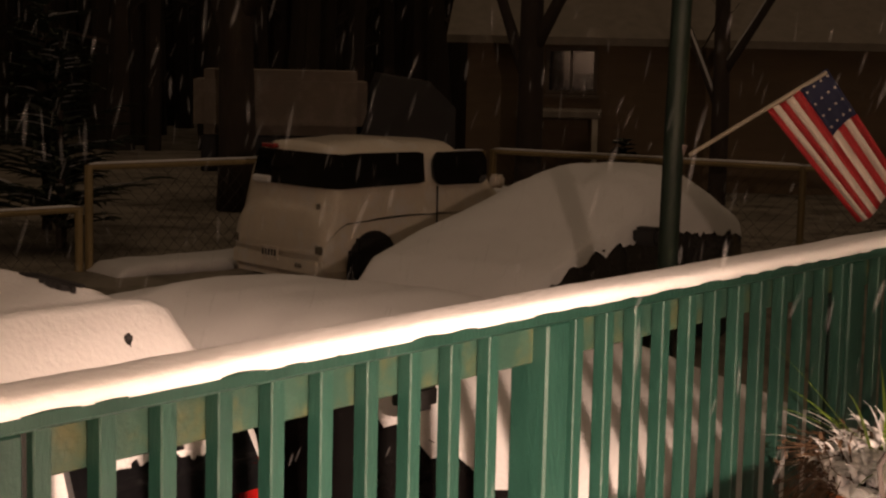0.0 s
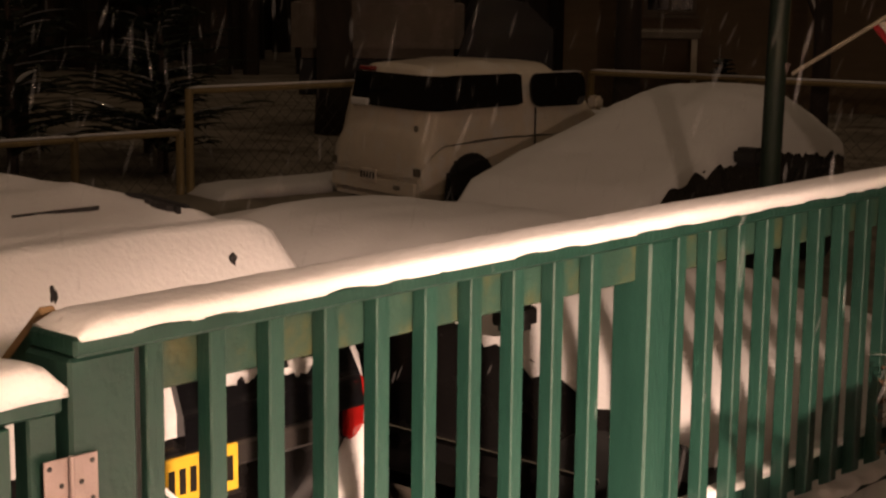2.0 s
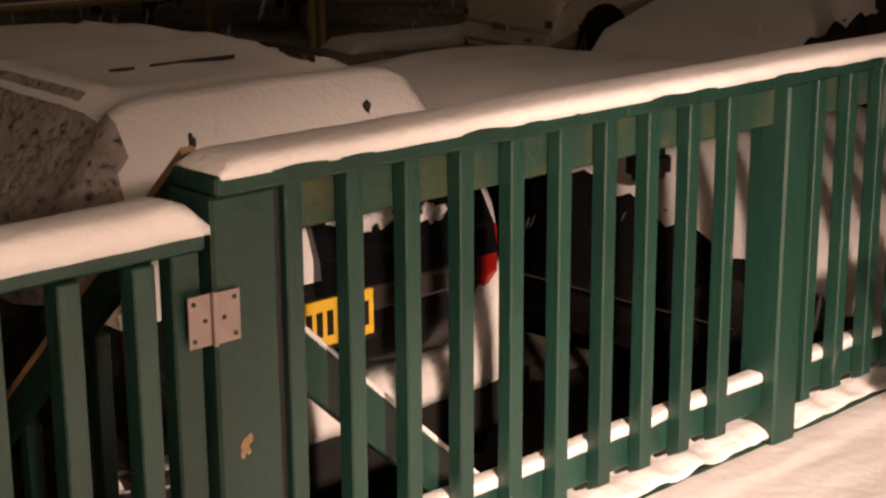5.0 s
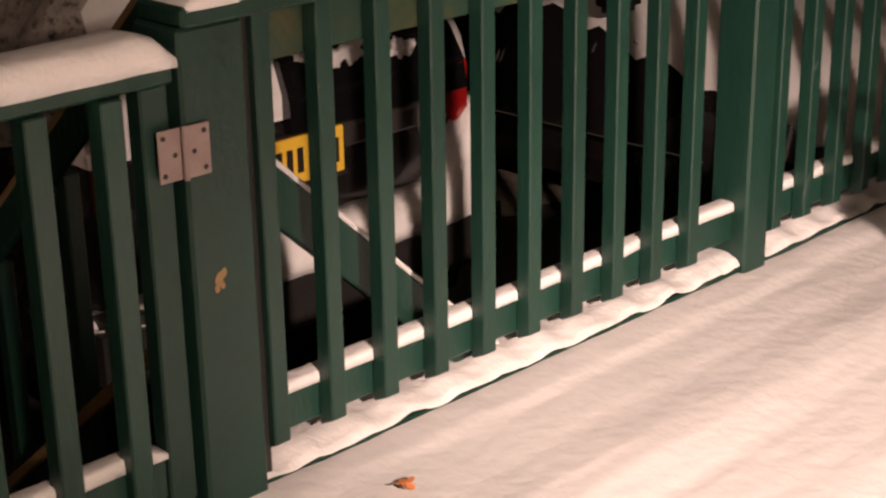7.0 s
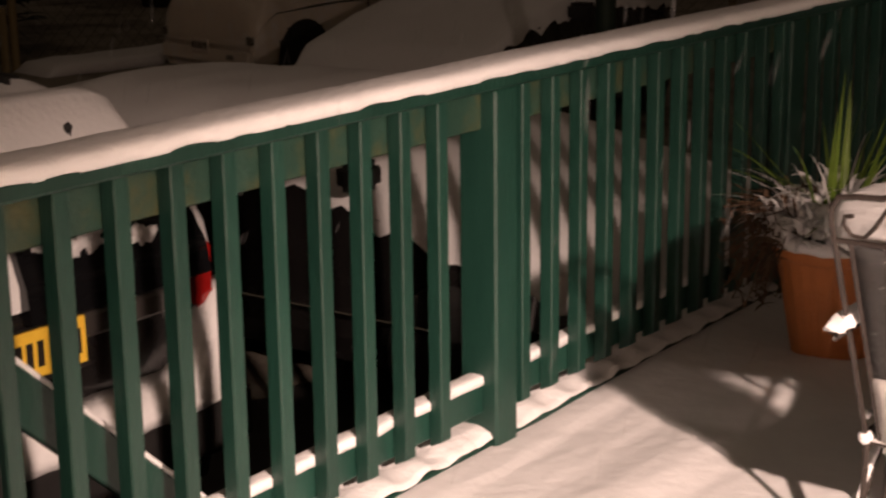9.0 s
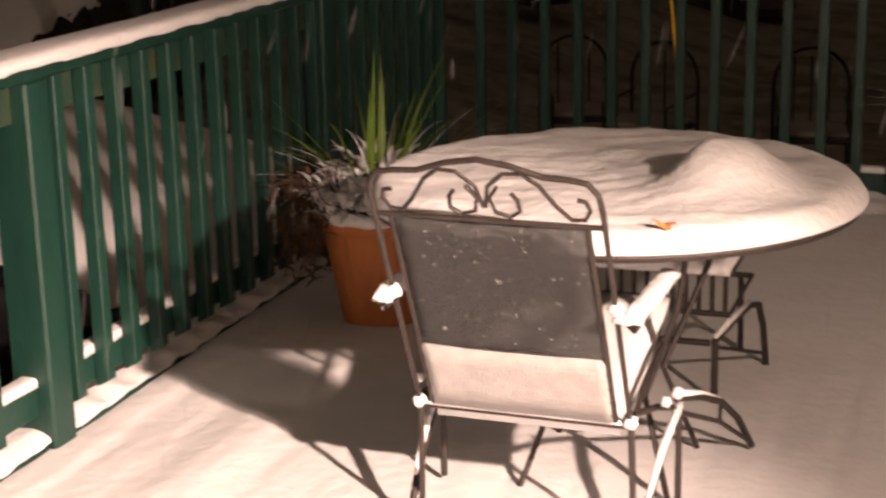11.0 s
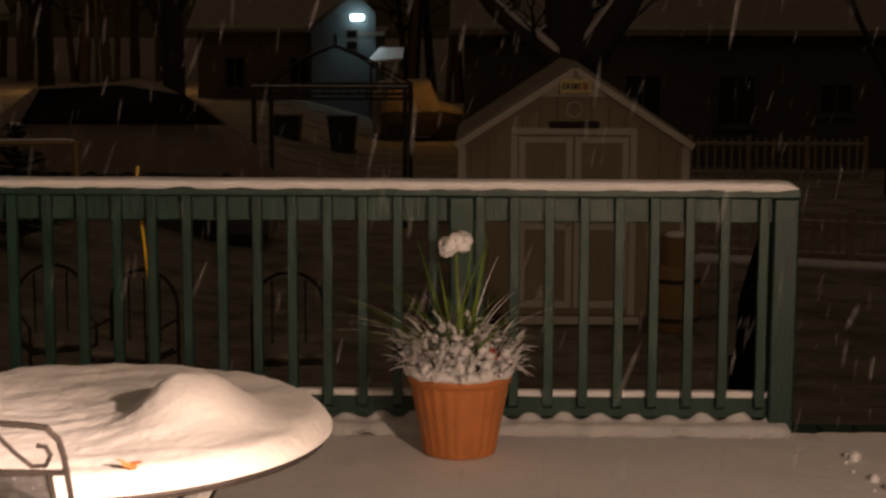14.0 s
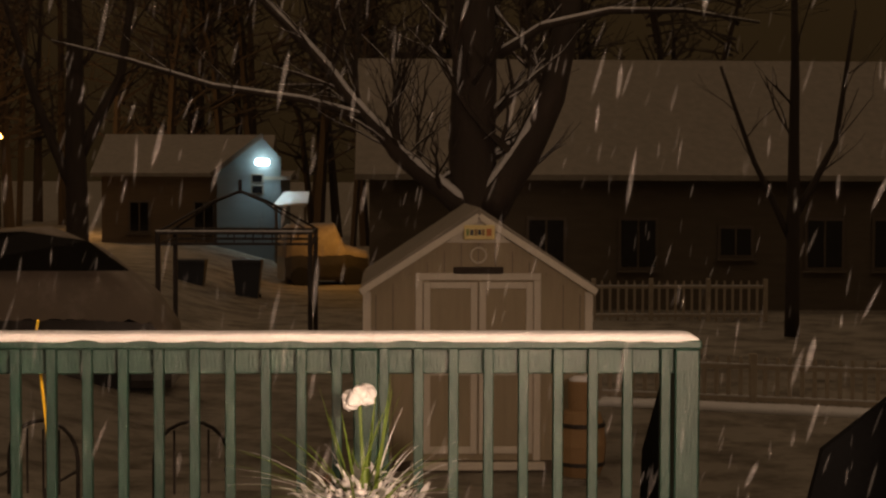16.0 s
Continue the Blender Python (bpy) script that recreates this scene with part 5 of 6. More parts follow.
tree("bare_tree", "large bare tree with snow along its forked limbs", (1.35, 22.2, -1.75),
     [[(-0.05, 0, 0, 0.46), (-0.04, 0, 1.6, 0.40), (-0.05, 0, 3.0, 0.34), (-0.08, 0, 4.6, 0.31), (-0.05, 0.2, 7.0, 0.26), (0.3, 0.3, 9.5, 0.14)],
      [(0.10, -0.1, 2.9, 0.26), (0.55, -0.2, 3.55, 0.22), (0.95, -0.2, 4.4, 0.20), (1.15, -0.1, 5.3, 0.18), (1.35, 0, 6.6, 0.14), (1.3, 0.1, 8.5, 0.08)],
      [(-0.10, -0.1, 2.75, 0.17), (-0.62, -0.2, 3.22, 0.13), (-1.15, -0.3, 3.65, 0.11), (-1.55, -0.3, 4.12, 0.09), (-2.05, -0.2, 4.75, 0.08), (-2.9, 0, 5.65, 0.06), (-4.0, 0.2, 6.8, 0.03)],
      [(-1.55, -0.3, 4.12, 0.055), (-2.4, -0.5, 4.35, 0.045), (-3.6, -0.6, 4.52, 0.035), (-4.7, -0.7, 4.85, 0.025), (-5.7, -0.7, 5.1, 0.012)],
      [(0.25, -0.1, 5.0, 0.075), (0.8, -0.4, 5.35, 0.055), (1.7, -0.6, 5.55, 0.045), (2.7, -0.7, 5.55, 0.03), (3.7, -0.7, 5.4, 0.015)]], 5)
for i, (x, y, h, r, s) in enumerate(((-14.6, 20.6, 9, 0.22, 31), (-17.4, 17.0, 10, 0.30, 32), (-8.4, 22.5, 9, 0.2, 33), (-20.5, 13.5, 9, 0.2, 34), (-6.2, 33.0, 10, 0.25, 35), (-11.5, 21.0, 8, 0.14, 36), (-12.0, 45.0, 11, 0.25, 37), (8.5, 33.0, 9, 0.16, 38))):
    tree("bare_tree", "dark bare tree standing behind the fence", (x, y, ground_z(x, y)),
         [[(0, 0, 0, r), (0.1 * nz(i, 1), 0, h * 0.3, r * 0.85), (0.6 * nz(i, 2), 0, h * 0.6, r * 0.6), (0.9 * nz(i, 3), 0.3, h, r * 0.2)],
          [(0.05, 0, h * 0.28, r * 0.5), (0.9, 0.1, h * 0.45, r * 0.4), (1.3, 0.2, h * 0.75, r * 0.2)],
          [(-0.05, 0, h * 0.22, r * 0.45), (-0.8, 0.1, h * 0.4, r * 0.35), (-1.5, 0.2, h * 0.62, r * 0.2)]], s, depth=3, snow=i in (2, 5), twig=0.5)


def fir(where, h, seed):
    rng = random.Random(seed)
    t = empty("evergreen_shrub", Matrix.Translation(where), label="dark evergreen shrub with snow on its boughs", category="shrub")
    part("trunk", tube([(0, 0, 0), (0, 0, h)], 0.06, 7, taper=[0.07, 0.01]), BARK, t)
    green, white = bmesh.new(), bmesh.new()
    for k in range(130):
        z = h * rng.uniform(0.06, 0.97)
        ln = (1 - z / h) * h * 0.42 * rng.uniform(0.6, 1.1) + 0.12
        a = rng.uniform(0, 6.28)
        blade(green, (0, 0, z), a, 1.25, ln, 0.09, 0.6)
        for j in range(3):
            u = rng.uniform(0.3, 0.95)
            blade(green, (math.cos(a) * ln * u * 0.9, math.sin(a) * ln * u * 0.9, z + 0.25 * ln * u), a + rng.uniform(-1, 1), 1.4, ln * 0.35, 0.06, 0.9)
        if rng.random() < 0.3:
            blade(white, (math.cos(a) * 0.2 * ln, math.sin(a) * 0.2 * ln, z + 0.07 * ln + 0.02), a, 1.27, ln * 0.7, 0.06, 0.6)
    part("foliage", green, mat("evergreen_%d" % seed, (0.018, 0.028, 0.014), 0.8, vary=0.4, scale=10), t)
    tagged(part("bough_snow", white, SNOW_THIN, t), kind="stuff")


for x, y, h, s in ((-15.2, 12.0, 2.6, 1), (-16.2, 10.6, 3.4, 2), (-17.0, 13.2, 3.8, 3), (-18.3, 11.2, 4.2, 4), (-11.0, 17.6, 1.4, 5), (-7.4, 18.6, 1.6, 6), (-5.6, 19.5, 1.5, 7)):
    fir((x, y, ground_z(x, y)), h, s)

# ---- pipe fence round the drive ----
def pipe_fence(points, height, label, lower=False):
    f = empty("pipe_fence", Matrix.Translation((points[0][0], points[0][1], G)), label=label, category="fence", group="drive fences")
    o = Vector((points[0][0], points[0][1], 0))
    for p, q in zip(points, points[1:]):
        a, b = Vector((*p, 0)) - o, Vector((*q, 0)) - o
        n = max(1, round((b - a).length / 2.4))
        for i in range(n + 1):
            c = a.lerp(b, i / n)
            part("post", tube([c, c + Vector((0, 0, height + 0.02))], 0.045, 8), PIPE, f)
        up = Vector((0, 0, height))
        part("top_rail", tube([a + up, b + up], 0.035, 8), PIPE, f)
        part("rail_snow", snow_strip(a + up + Vector((0, 0, 0.030)), b + up + Vector((0, 0, 0.030)), 0.05, 0.022, height + a.x, 0.1, 0.01, 0.002), SNOW_THIN, f, smooth=True)
        bm = bmesh.new()
        d = (b - a).normalized()
        ln = (b - a).length
        m_ = int(ln / 0.16)
        for i in range(m_):
            for s in (-1, 1):
                x0 = i * ln / m_
                x1 = x0 + s * height
                k0, k1 = max(0, min(ln, x0)), max(0, min(ln, x1))
                if k0 != k1:
                    tube([a + d * k0 + Vector((0, 0, 0.02)), a + d * k1 + Vector((0, 0, abs(k1 - k0)))], 0.003, 3, bm)
        part("mesh", bm, IRON, f, "chain-link wire mesh")
    return f


pipe_fence([(-13.6, 11.1), (-13.2, 14.1), (-12.8, 17.0)], 1.12, "chain-link fence with snow on its top rail")
pipe_fence([(-12.7, 17.1), (-8.6, 17.8), (-4.6, 18.4)], 1.14, "tall chain-link fence with snow on its top rail")
pipe_fence([(-13.58, 10.95), (-13.72, 9.7), (-14.0, 7.2)], 0.68, "low chain-link fence beside the drive")
tagged(link("snow_bank", snow_strip((-13.3, 11.0, G - 0.02), (-12.4, 16.8, G - 0.02), 0.7, 0.16, 3.0, 0.15, 0.08, 0.0), SNOW_THIN, smooth=True), "low ridge of ploughed snow along the fence", "snow", kind="stuff")


# ---- far houses and vehicles ----
def house(name, label, m, length, depth, eave, ridge, wall, roof, windows, along=True, porch=None, over=0.35):
    """Front on local y=0; the ridge runs along x."""
    h = empty(name, m, label=label, category="house")
    part("wall", box((0, 0, -0.3), (length, depth, eave)), wall, h)
    for x, s in ((0, -1), (length, 1)):
        bm = bmesh.new()
        a = [bm.verts.new((x, y, z)) for y, z in ((0, eave), (depth, eave), (depth / 2, ridge - 0.05))]
        b = [bm.verts.new((x - s * 0.15, y, z)) for y, z in ((0, eave), (depth, eave), (depth / 2, ridge - 0.05))]
        bm.faces.new(a)
        bm.faces.new(b[::-1])
        for k in range(3):
            bm.faces.new((a[k], a[(k + 1) % 3], b[(k + 1) % 3], b[k]))
        part("gable", bm, wall, h)
    for y0, y1 in ((-over, depth / 2), (depth + over, depth / 2)):
        sl = (ridge - eave) / (depth / 2)
        z0 = eave - over * sl
        part("roof", loft([[(-over, y0, z0), (length + over, y0, z0), (length + over, y1, ridge), (-over, y1, ridge)], [(-over, y0, z0 + 0.14), (length + over, y0, z0 + 0.14), (length + over, y1, ridge + 0.14), (-over, y1, ridge + 0.14)]], closed=True), roof, h, "roof under thin snow")
    for x, z, w, hh in windows:
        wd = part("window", box((x, -0.05, z), (x + w, -0.002, z + hh), 0.01), DULL_TRIM, h)
        part("pane", box((x + 0.07, -0.062, z + 0.07), (x + w / 2 - 0.025, -0.052, z + hh - 0.07)), GLASS_DARK, wd)
        part("pane", box((x + w / 2 + 0.025, -0.062, z + 0.07), (x + w - 0.07, -0.052, z + hh - 0.07)), GLASS_DARK, wd)
        part("sill", box((x - 0.05, -0.12, z - 0.07), (x + w + 0.05, -0.051, z - 0.005)), DULL_TRIM, wd)
    if porch:
        x0, x1, z = porch
        part("porch_roof", box((x0, -1.3, z), (x1, -0.002, z + 0.14), 0.02), ROOF, h)
        for x in (x0 + 0.1, x1 - 0.1):
            part("porch_post", box((x - 0.05, -1.25, -0.3), (x + 0.05, -1.15, z)), TRIM, h)
    return h


house("house", "brown house behind the drive, roof under snow", pose(-18.3, 23.8, -0.9, 0, 0, 32.2), 11.0, 7.0, 2.85, 4.9, BROWN_WALL, ROOF, [(1.45, 1.75, 0.95, 0.85)], porch=(1.0, 2.5, 1.35))
house("long_building", "long low building with a broad snowy roof", pose(-0.3, 40.0, -1.8, 0, 0, 0), 24.0, 9.0, 3.55, 6.5, DARK_WALL, ROOF, [(3.9, 1.1, 1.0, 1.3), (6.2, 1.1, 1.0, 1.3), (8.7, 1.4, 0.9, 0.8), (10.9, 1.1, 1.0, 1.3), (12.6, 1.1, 1.0, 1.3)])
far_house = house("house", "pale house with a lit gable behind the yard", pose(-4.3, 60.0, -1.8, 0, 0, 0), 0.6, 6.0, 3.3, 3.5, BLUE_WALL, ROOF, [])
gable = ((-1.75, -0.2), (0.60, -0.2), (0.60, 4.1), (-0.10, 4.85), (-1.75, 3.55))
part("gable_wall", loft([[(x, -0.3, z) for x, z in gable], [(x, 0.0, z) for x, z in gable]], closed=True), BLUE_WALL, far_house)
part("gable_verge", beam((-1.95, -0.36, 3.46), (-0.05, -0.36, 4.95), 0.12, 0.16), DARK_WALL, far_house)
part("porch_roof", loft([[(0.35, -1.5, 2.30), (1.65, -1.5, 2.42), (1.65, -0.31, 2.80), (0.75, -0.31, 2.80)], [(0.35, -1.5, 2.36), (1.65, -1.5, 2.48), (1.65, -0.31, 2.86), (0.75, -0.31, 2.86)]], closed=True), SNOW, far_house, "small porch roof bright with snow")
for x in (0.5, 1.55):
    part("porch_post", box((x - 0.05, -1.42, -0.2), (x + 0.05, -1.32, 2.33)), DARK_WALL, far_house)
for z in (2.75, 3.15):
    w = part("window", box((-0.5, -0.36, z), (-0.02, -0.302, z + 0.36), 0.01), DULL_TRIM, far_house)
    part("pane", box((-0.44, -0.372, z + 0.05), (-0.08, -0.362, z + 0.31)), GLASS_DARK, w)
part("wall_lamp", box((-0.30, -0.75, 3.82), (0.18, -0.31, 4.05), 0.04), glow("lamp_white", (0.72, 0.95, 1.0), 6.0), far_house, "bright white security lamp")
house("house", "dark brown house wing with a snowy roof", pose(-10.4, 60.5, -1.8, 0, 0, 0), 5.9, 6.0, 3.55, 4.9, BROWN_WALL, ROOF, [(1.0, 1.3, 0.8, 1.2), (3.4, 1.3, 0.8, 1.2)])

lampy = empty("street_lamp", pose(-16.4, 70.0, -1.8), label="orange street lamp on a tall pole", category="street lamp")
part("pole", tube([(0, 0, 0), (0, 0, 5.4), (0.1, 0, 5.6)], 0.08, 8), SHADE_BLACK, lampy)
part("head", turned([(0.05, 5.25), (0.14, 5.12), (0.16, 5.04), (0.07, 4.98)], 14), glow("lamp_orange", (1.0, 0.42, 0.09), 9.0), lampy, "glowing orange globe", smooth=True)

# gazebo frame
gz = empty("gazebo_frame", pose(-3.75, 27.2, -1.78), label="bare dark metal gazebo frame without its canopy", category="gazebo")
GW, GD, GH = 2.55, 2.3, 2.30
for x in (0, GW):
    for y in (0, GD):
        part("post", box((x - 0.04, y - 0.04, 0), (x + 0.04, y + 0.04, GH + 0.1), 0.006), IRON, gz)
for z in (GH - 0.1, GH + 0.08):
    for y in (0, GD):
        part("beam", box((-0.05, y - 0.025, z), (GW + 0.05, y + 0.025, z + 0.045), 0.004), IRON, gz)
    for x in (0, GW):
        part("beam", box((x - 0.025, 0.03, z), (x + 0.025, GD - 0.03, z + 0.045), 0.004), IRON, gz)
for y in (0, GD):
    for k in range(1, 8):
        part("lattice_bar", box((GW * k / 8 - 0.012, y - 0.012, GH - 0.05), (GW * k / 8 + 0.012, y + 0.012, GH + 0.08)), IRON, gz)
for x, y in ((0, 0), (GW, 0), (0, GD), (GW, GD)):
    part("rafter", tube([(x, y, GH + 0.12), (GW / 2 + (x - GW / 2) * 0.35, GD / 2 + (y - GD / 2) * 0.35, GH + 0.62), (GW / 2, GD / 2, GH + 0.80)], 0.022, 6), IRON, gz)
part("finial", tube([(GW / 2, GD / 2, GH + 0.75), (GW / 2, GD / 2, GH + 1.0)], 0.03, 6), IRON, gz)
part("beam_snow", box((-0.04, -0.022, GH + 0.126), (GW + 0.04, 0.022, GH + 0.15), 0.008), SNOW_THIN, gz)

# bins, van and truck at the alley
for x in (-5.03, -3.55):
    bn = empty("wheelie_bin", pose(x, 43.0, -1.75), label="tall dark plastic wheeled refuse bin", category="bin", group="refuse bins")
    part("body", loft([[(-0.28, -0.28, 0.06), (0.28, -0.28, 0.06), (0.28, 0.28, 0.06), (-0.28, 0.28, 0.06)], [(-0.38, -0.36, 1.05), (0.38, -0.36, 1.05), (0.38, 0.36, 1.05), (-0.38, 0.36, 1.05)]], closed=True), BIN_BLUE, bn)
    part("lid", box((-0.41, -0.42, 1.052), (0.41, 0.40, 1.14), 0.03), BIN_BLUE, bn)
    for s in (-0.3, 0.3):
        part("wheel", turned([(0.1, -0.03), (0.11, 0), (0.1, 0.03)], 12), RUBBER, bn, m=pose(s, 0.3, 0.1, 0, 90, 0))
truck = car("parked_van", "van lit orange by an alley lamp, roof snowed", pose(-3.1, 50.0, -1.8, 0, 0, 12), [(0, 0.8, 0.95, 0.7, 1.6), (0.2, 0.85, 1.0, 0.72, 1.9), (1.6, 0.85, 1.0, 0.72, 1.95), (1.9, 0.85, 1.0, 0.7, 1.3), (2.6, 0.8, 0.9, 0.6, 1.1)], GREY_PAINT, 7.0, snow=TRAILER)
for x in (0.5, 2.1):
    for y in (-0.78, 0.78):
        wheel(truck, x, y, 0.32)
van = car("parked_car", "drab parked car with long dark windows at the yard edge", pose(-7.6, 24.3, -1.75, 0, 0, 2), [(0, 0.8, 1.0, 0.7, 1.3), (0.3, 0.86, 1.22, 0.75, 1.9), (1.0, 0.88, 1.25, 0.72, 2.45), (2.6, 0.88, 1.25, 0.72, 2.55), (3.4, 0.88, 1.25, 0.75, 2.2), (4.2, 0.86, 1.2, 0.72, 1.55), (4.5, 0.8, 0.9, 0.7, 1.1)], GREY_PAINT, 8.0, snow=TRAILER)
part("side_window", loft([[(0.9, -0.925, 1.95), (3.9, -0.935, 1.95), (3.3, -0.86, 2.38), (2.4, -0.82, 2.52), (1.2, -0.84, 2.46)], [(0.9, -0.80, 1.95), (3.9, -0.80, 1.95), (3.3, -0.74, 2.38), (2.4, -0.70, 2.50), (1.2, -0.72, 2.44)]], closed=True), GLASS_DARK, van, "long dark side window")
for x in (0.8, 3.6):
    for y in (-0.80, 0.80):
        wheel(van, x, y, 0.36)

# trailer behind the drive
tr = empty("box_trailer", pose(-18.05, 17.3, -0.9, 0, 0, 43.5), label="pale rounded box trailer dusted with snow", category="trailer")
part("body", box((-0.42, 0, 1.12), (2.25, 2.0, 2.12), 0.16), TRAILER, tr)
part("chassis", box((-0.3, 0.1, 0.55), (2.2, 1.9, 1.115), 0.02), PLASTIC, tr)
part("cab", loft([[(1.95, -0.15, 0.6), (3.6, -0.15, 0.6), (3.6, -0.15, 1.6), (3.2, -0.15, 2.0), (2.45, -0.15, 2.1)], [(1.95, 2.0, 0.6), (3.6, 2.0, 0.6), (3.6, 2.0, 1.6), (3.2, 2.0, 2.0), (2.45, 2.0, 2.1)]], closed=True), TARP, tr, "dark cab beside the box")
for x in (0.6, 3.0):
    wheel(tr, x, 0.1, 0.36, 0.36)


# picket fences in the yard
def picket_fence(a, b, height, step, label):
    f = empty("picket_fence", Matrix.Translation(a), label=label, category="fence", group="yard fences")
    d = Vector(b) - Vector(a)
    n = int(d.length / step)
    ang = math.degrees(math.atan2(d.y, d.x))
    first = None
    for i in range(n + 1):
        q = d * (i / n)
        mm = pose(q.x, q.y, q.z, 0, 0, ang)
        if first is None:
            bm = box((-0.03, -0.01, 0.0), (0.03, 0.01, height - 0.03), 0.004)
            box((-0.02, -0.009, height - 0.03), (0.02, 0.009, height + 0.01), 0.006, bm)
            first = part("picket", bm, FENCE_WOOD, f, m=mm)
        else:
            again(first, mm, f)
    for z in (0.12, height - 0.14):
        part("rail", beam(Vector((0, 0, z)), d + Vector((0, 0, z)), 0.03, 0.06), FENCE_WOOD, f)
        part("rail_snow", beam(Vector((0, 0, z + 0.042)), d + Vector((0, 0, z + 0.042)), 0.035, 0.02), SNOW_THIN, f)
    for k in range(0, 4):
        q = d * (k / 3)
        part("post", box((q.x - 0.05, q.y - 0.05, q.z - 0.1), (q.x + 0.05, q.y + 0.05, q.z + height + 0.06), 0.006), FENCE_WOOD, f)
    return f


picket_fence((4.9, 37.0, -1.72), (8.9, 37.0, -1.72), 0.92, 0.19, "pale picket fence before the long building")
picket_fence((3.2, 23.6, -1.72), (9.6, 21.4, -1.72), 0.72, 0.17, "low picket fence with snow on its rails")
tagged(link("snow_ridge", snow_strip((3.1, 23.3, -1.75), (9.5, 21.1, -1.75), 0.5, 0.12, 9.0, 0.12, 0.06, 0.0), SNOW_THIN, smooth=True), "ridge of snow at the fence foot", "snow", kind="stuff")


# yard chairs beyond the railing
def yard_chair(m):
    c = empty("yard_chair", m, label="dark metal garden chair with arched back in the snow", category="chair", group="yard chairs")
    part("back_frame", tube([(-0.26, 0, 0), (-0.26, 0, 0.75)] + [tuple(p) for p in arc((0, 0, 0.75), 0.26, 180, 0, 10)][1:] + [(0.26, 0, 0)], 0.014), IRON, c)
    for x in (-0.12, 0, 0.12):
        part("back_bar", tube([(x, 0, 0.45), (x, 0, 0.95)], 0.008, 6), IRON, c)
    part("seat", box((-0.25, -0.48, 0.42), (0.25, 0.0, 0.45), 0.01), IRON, c)
    # same darkened snow, so the seats stay dim like the yard
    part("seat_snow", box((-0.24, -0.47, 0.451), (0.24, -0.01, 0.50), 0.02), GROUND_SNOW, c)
    for x in (-0.24, 0.24):
        part("front_leg", tube([(x, -0.46, 0), (x, -0.46, 0.62), (x, 0, 0.66)], 0.012), IRON, c)
    return c


for x, y, r in ((-1.35, 11.4, 10), (-2.35, 11.2, -15), (-3.2, 11.9, 25)):
    yard_chair(pose(x, y, ground_z(x, y) + 0.15 - 0.13, 0, 0, r))

# yellow reflector stake by the railing
sk = empty("marker_stake", pose(-1.32, 6.42, 0), label="thin yellow marker stake leaning behind the railing", category="stake")
part("rod", tube([(0.02, 0, -1.4), (0.0, 0, 0.35), (-0.04, 0, 0.75), (-0.05, -0.05, 0.93), (-0.03, -0.10, 0.99)], 0.006, 6), YELLOW, sk)

# dark woods that close the view behind the drive
bm = bmesh.new()
rw = random.Random(77)
for k in range(520):
    a = radians(rw.uniform(22, 80))
    r = rw.uniform(38, 62)
    x, y, h = -r * math.sin(a), r * math.cos(a), rw.uniform(5, 15)
    tube([(x, y, -1), (x + rw.uniform(-0.4, 0.4), y, h * 0.5), (x + rw.uniform(-1, 1), y, h)], 0.2, 5, bm, [rw.uniform(0.15, 0.4), 0.2, 0.03])
    for j in range(5):
        z = h * rw.uniform(0.25, 0.95)
        ang = rw.uniform(0, 6.28)
        ln = rw.uniform(1, 3.5)
        tube([(x, y, z), (x + math.cos(ang) * ln, y + math.sin(ang) * ln, z + rw.uniform(0.2, 1.6))], 0.06, 3, bm, [0.08, 0.015])
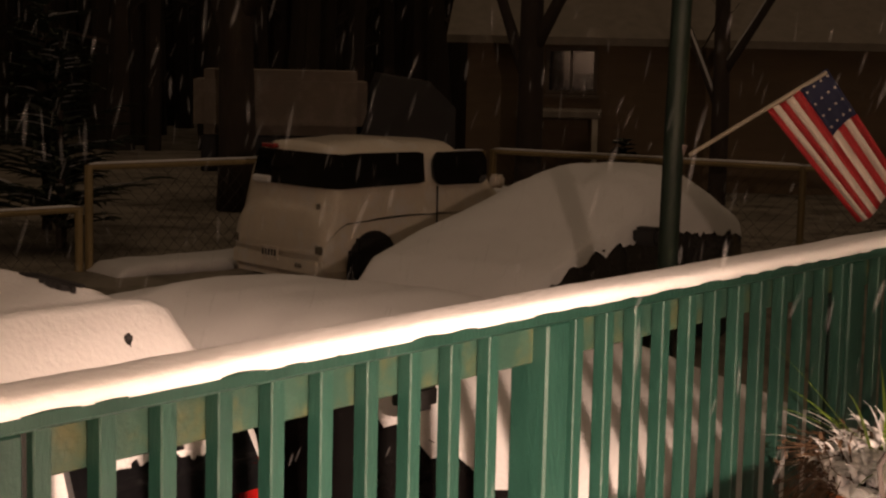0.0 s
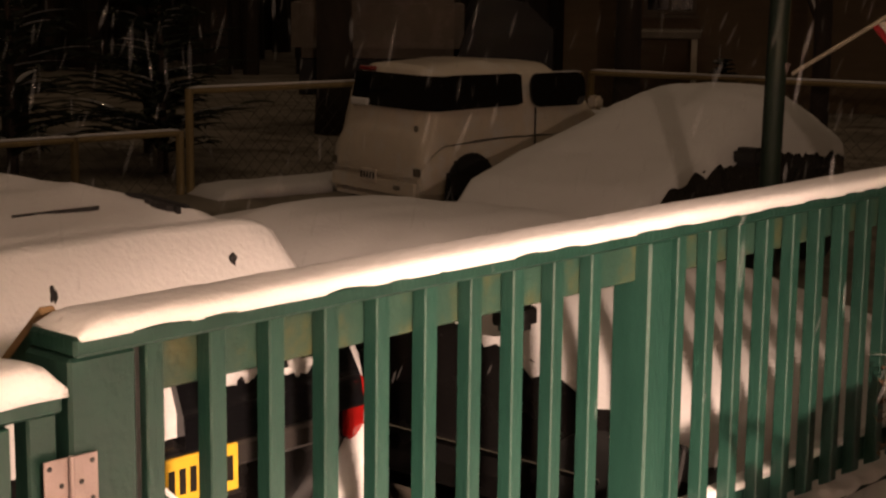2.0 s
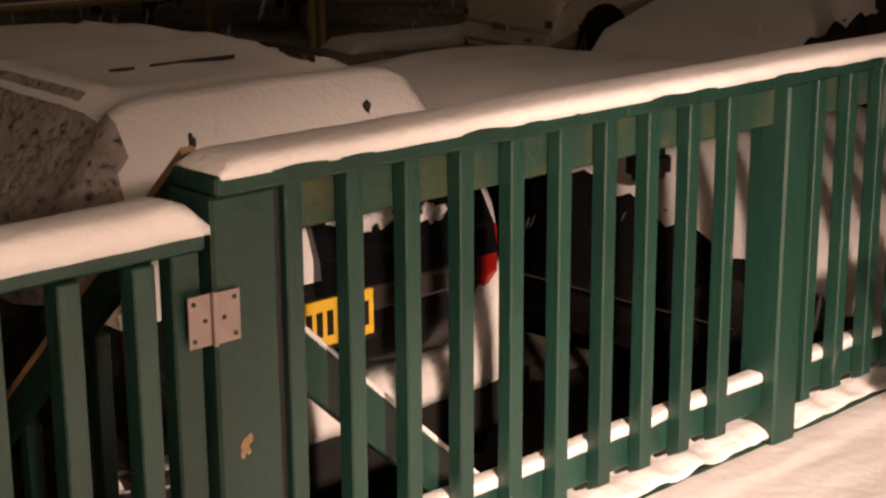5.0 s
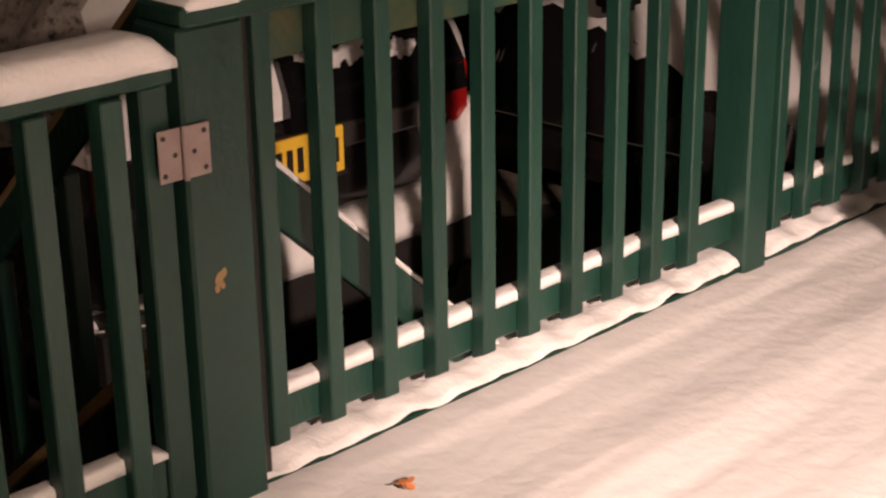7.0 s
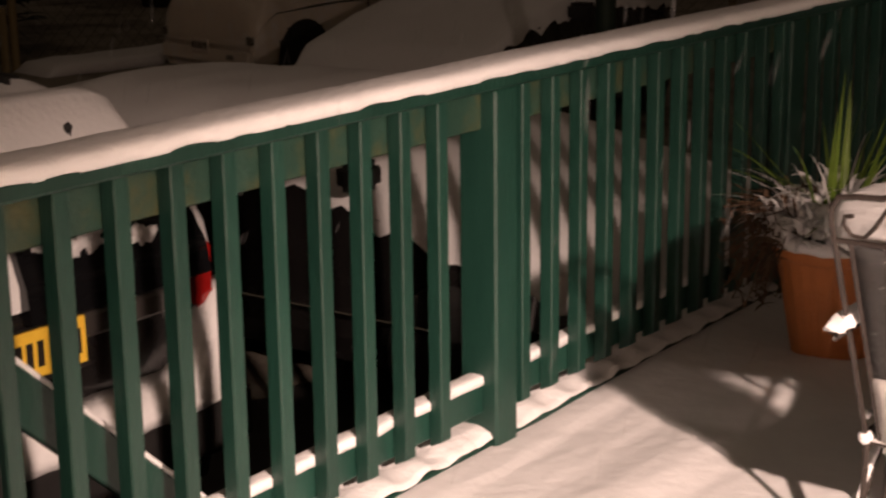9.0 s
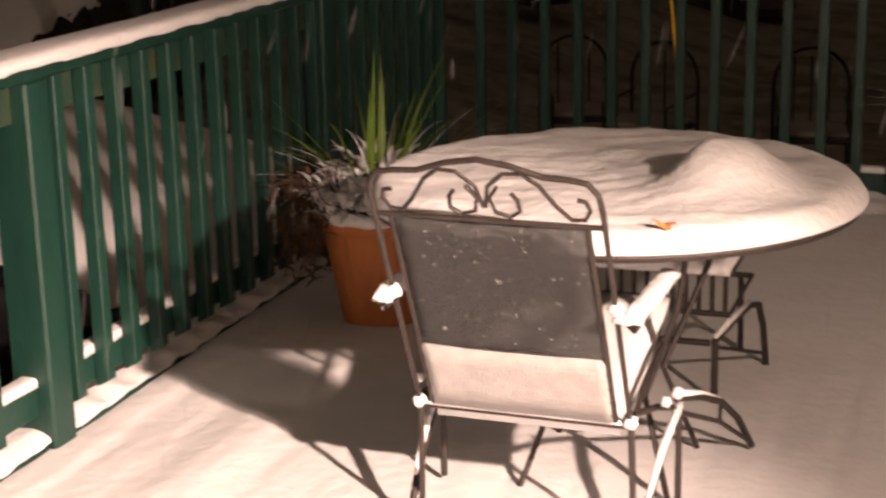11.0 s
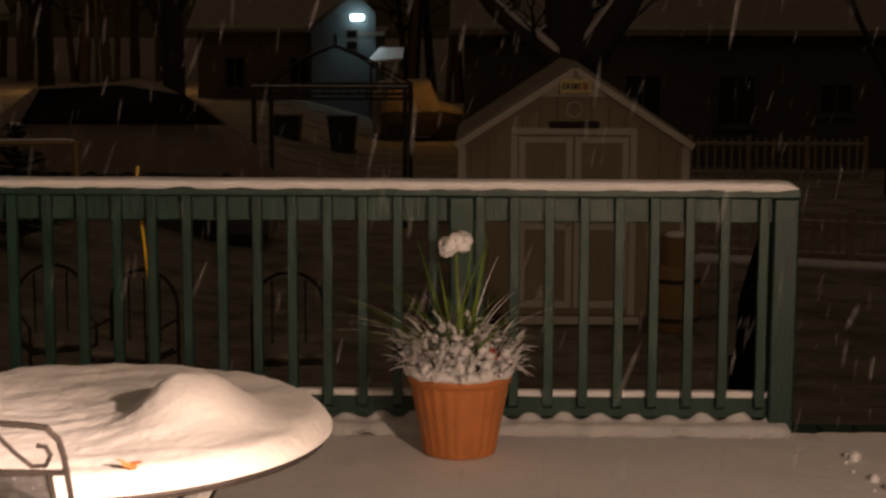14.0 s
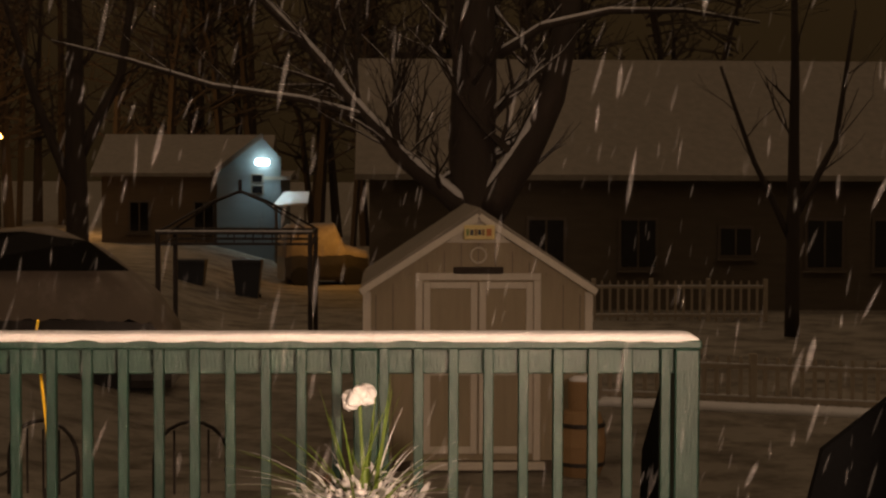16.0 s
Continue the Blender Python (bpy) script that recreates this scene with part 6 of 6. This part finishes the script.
for k in range(64):
    x, y, h = rw.uniform(-34, 18), rw.uniform(76, 92), rw.uniform(9, 19)
    lean = rw.uniform(-3, 3)
    tube([(x, y, -2), (x + 0.3 * lean, y, h * 0.5), (x + lean, y, h)], 0.2, 5, bm, [rw.uniform(0.16, 0.34), 0.15, 0.04])
    for j in range(26):
        z = h * rw.uniform(0.18, 0.97)
        ang, ln = rw.uniform(0, 6.28), rw.uniform(1.5, 4.5) * (1.15 - z / h)
        tip = Vector((x + math.cos(ang) * ln, y + math.sin(ang) * ln, z + rw.uniform(0.3, 1.8)))
        tube([(x + lean * z / h, y, z), tip], 0.07, 3, bm, [0.09, 0.03])
        for q in range(3):
            fork = Vector((x, y, z)).lerp(tip, rw.uniform(0.4, 1.0))
            tube([fork, fork + Vector((rw.uniform(-1.3, 1.3), rw.uniform(-0.5, 0.5), rw.uniform(-0.2, 1.3)))], 0.03, 3, bm, [0.035, 0.015])
tagged(link("far_woods", bm, BARK), "dark bare woods in the distance", "woods", kind="stuff")
bm = bmesh.new()
rows = []
for i in range(70):
    a = radians(18 + 66 * i / 69)
    r = 66
    rows.append([(-r * math.sin(a), r * math.cos(a), -2), (-r * math.sin(a), r * math.cos(a), 9 + 3 * nz(i * 0.35, 2) + 1.5 * nz(i * 1.3, 5))])
for a, b in zip(rows, rows[1:]):
    bm.faces.new([bm.verts.new(p) for p in (a[0], b[0], b[1], a[1])])
tagged(link("backdrop", bm, DARK_WALL), "dark distant tree line", "backdrop", kind="structure")

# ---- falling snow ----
# faint flakes stretched into streaks that stand in for motion blur
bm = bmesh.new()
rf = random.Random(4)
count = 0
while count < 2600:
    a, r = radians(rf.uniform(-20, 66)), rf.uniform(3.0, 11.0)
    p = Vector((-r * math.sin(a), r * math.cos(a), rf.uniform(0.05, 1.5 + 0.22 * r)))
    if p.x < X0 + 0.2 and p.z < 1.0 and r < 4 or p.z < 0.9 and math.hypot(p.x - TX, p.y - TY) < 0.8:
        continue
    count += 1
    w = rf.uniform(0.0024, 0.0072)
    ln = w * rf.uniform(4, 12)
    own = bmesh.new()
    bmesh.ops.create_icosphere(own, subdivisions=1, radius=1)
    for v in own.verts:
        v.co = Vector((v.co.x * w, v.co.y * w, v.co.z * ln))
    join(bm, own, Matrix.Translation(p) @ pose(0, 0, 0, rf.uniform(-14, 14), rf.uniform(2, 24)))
tagged(link("falling_snow", bm, STREAK, smooth=True), "falling snow as faint streaks, flakes stretched like motion blur", "snow", kind="stuff")
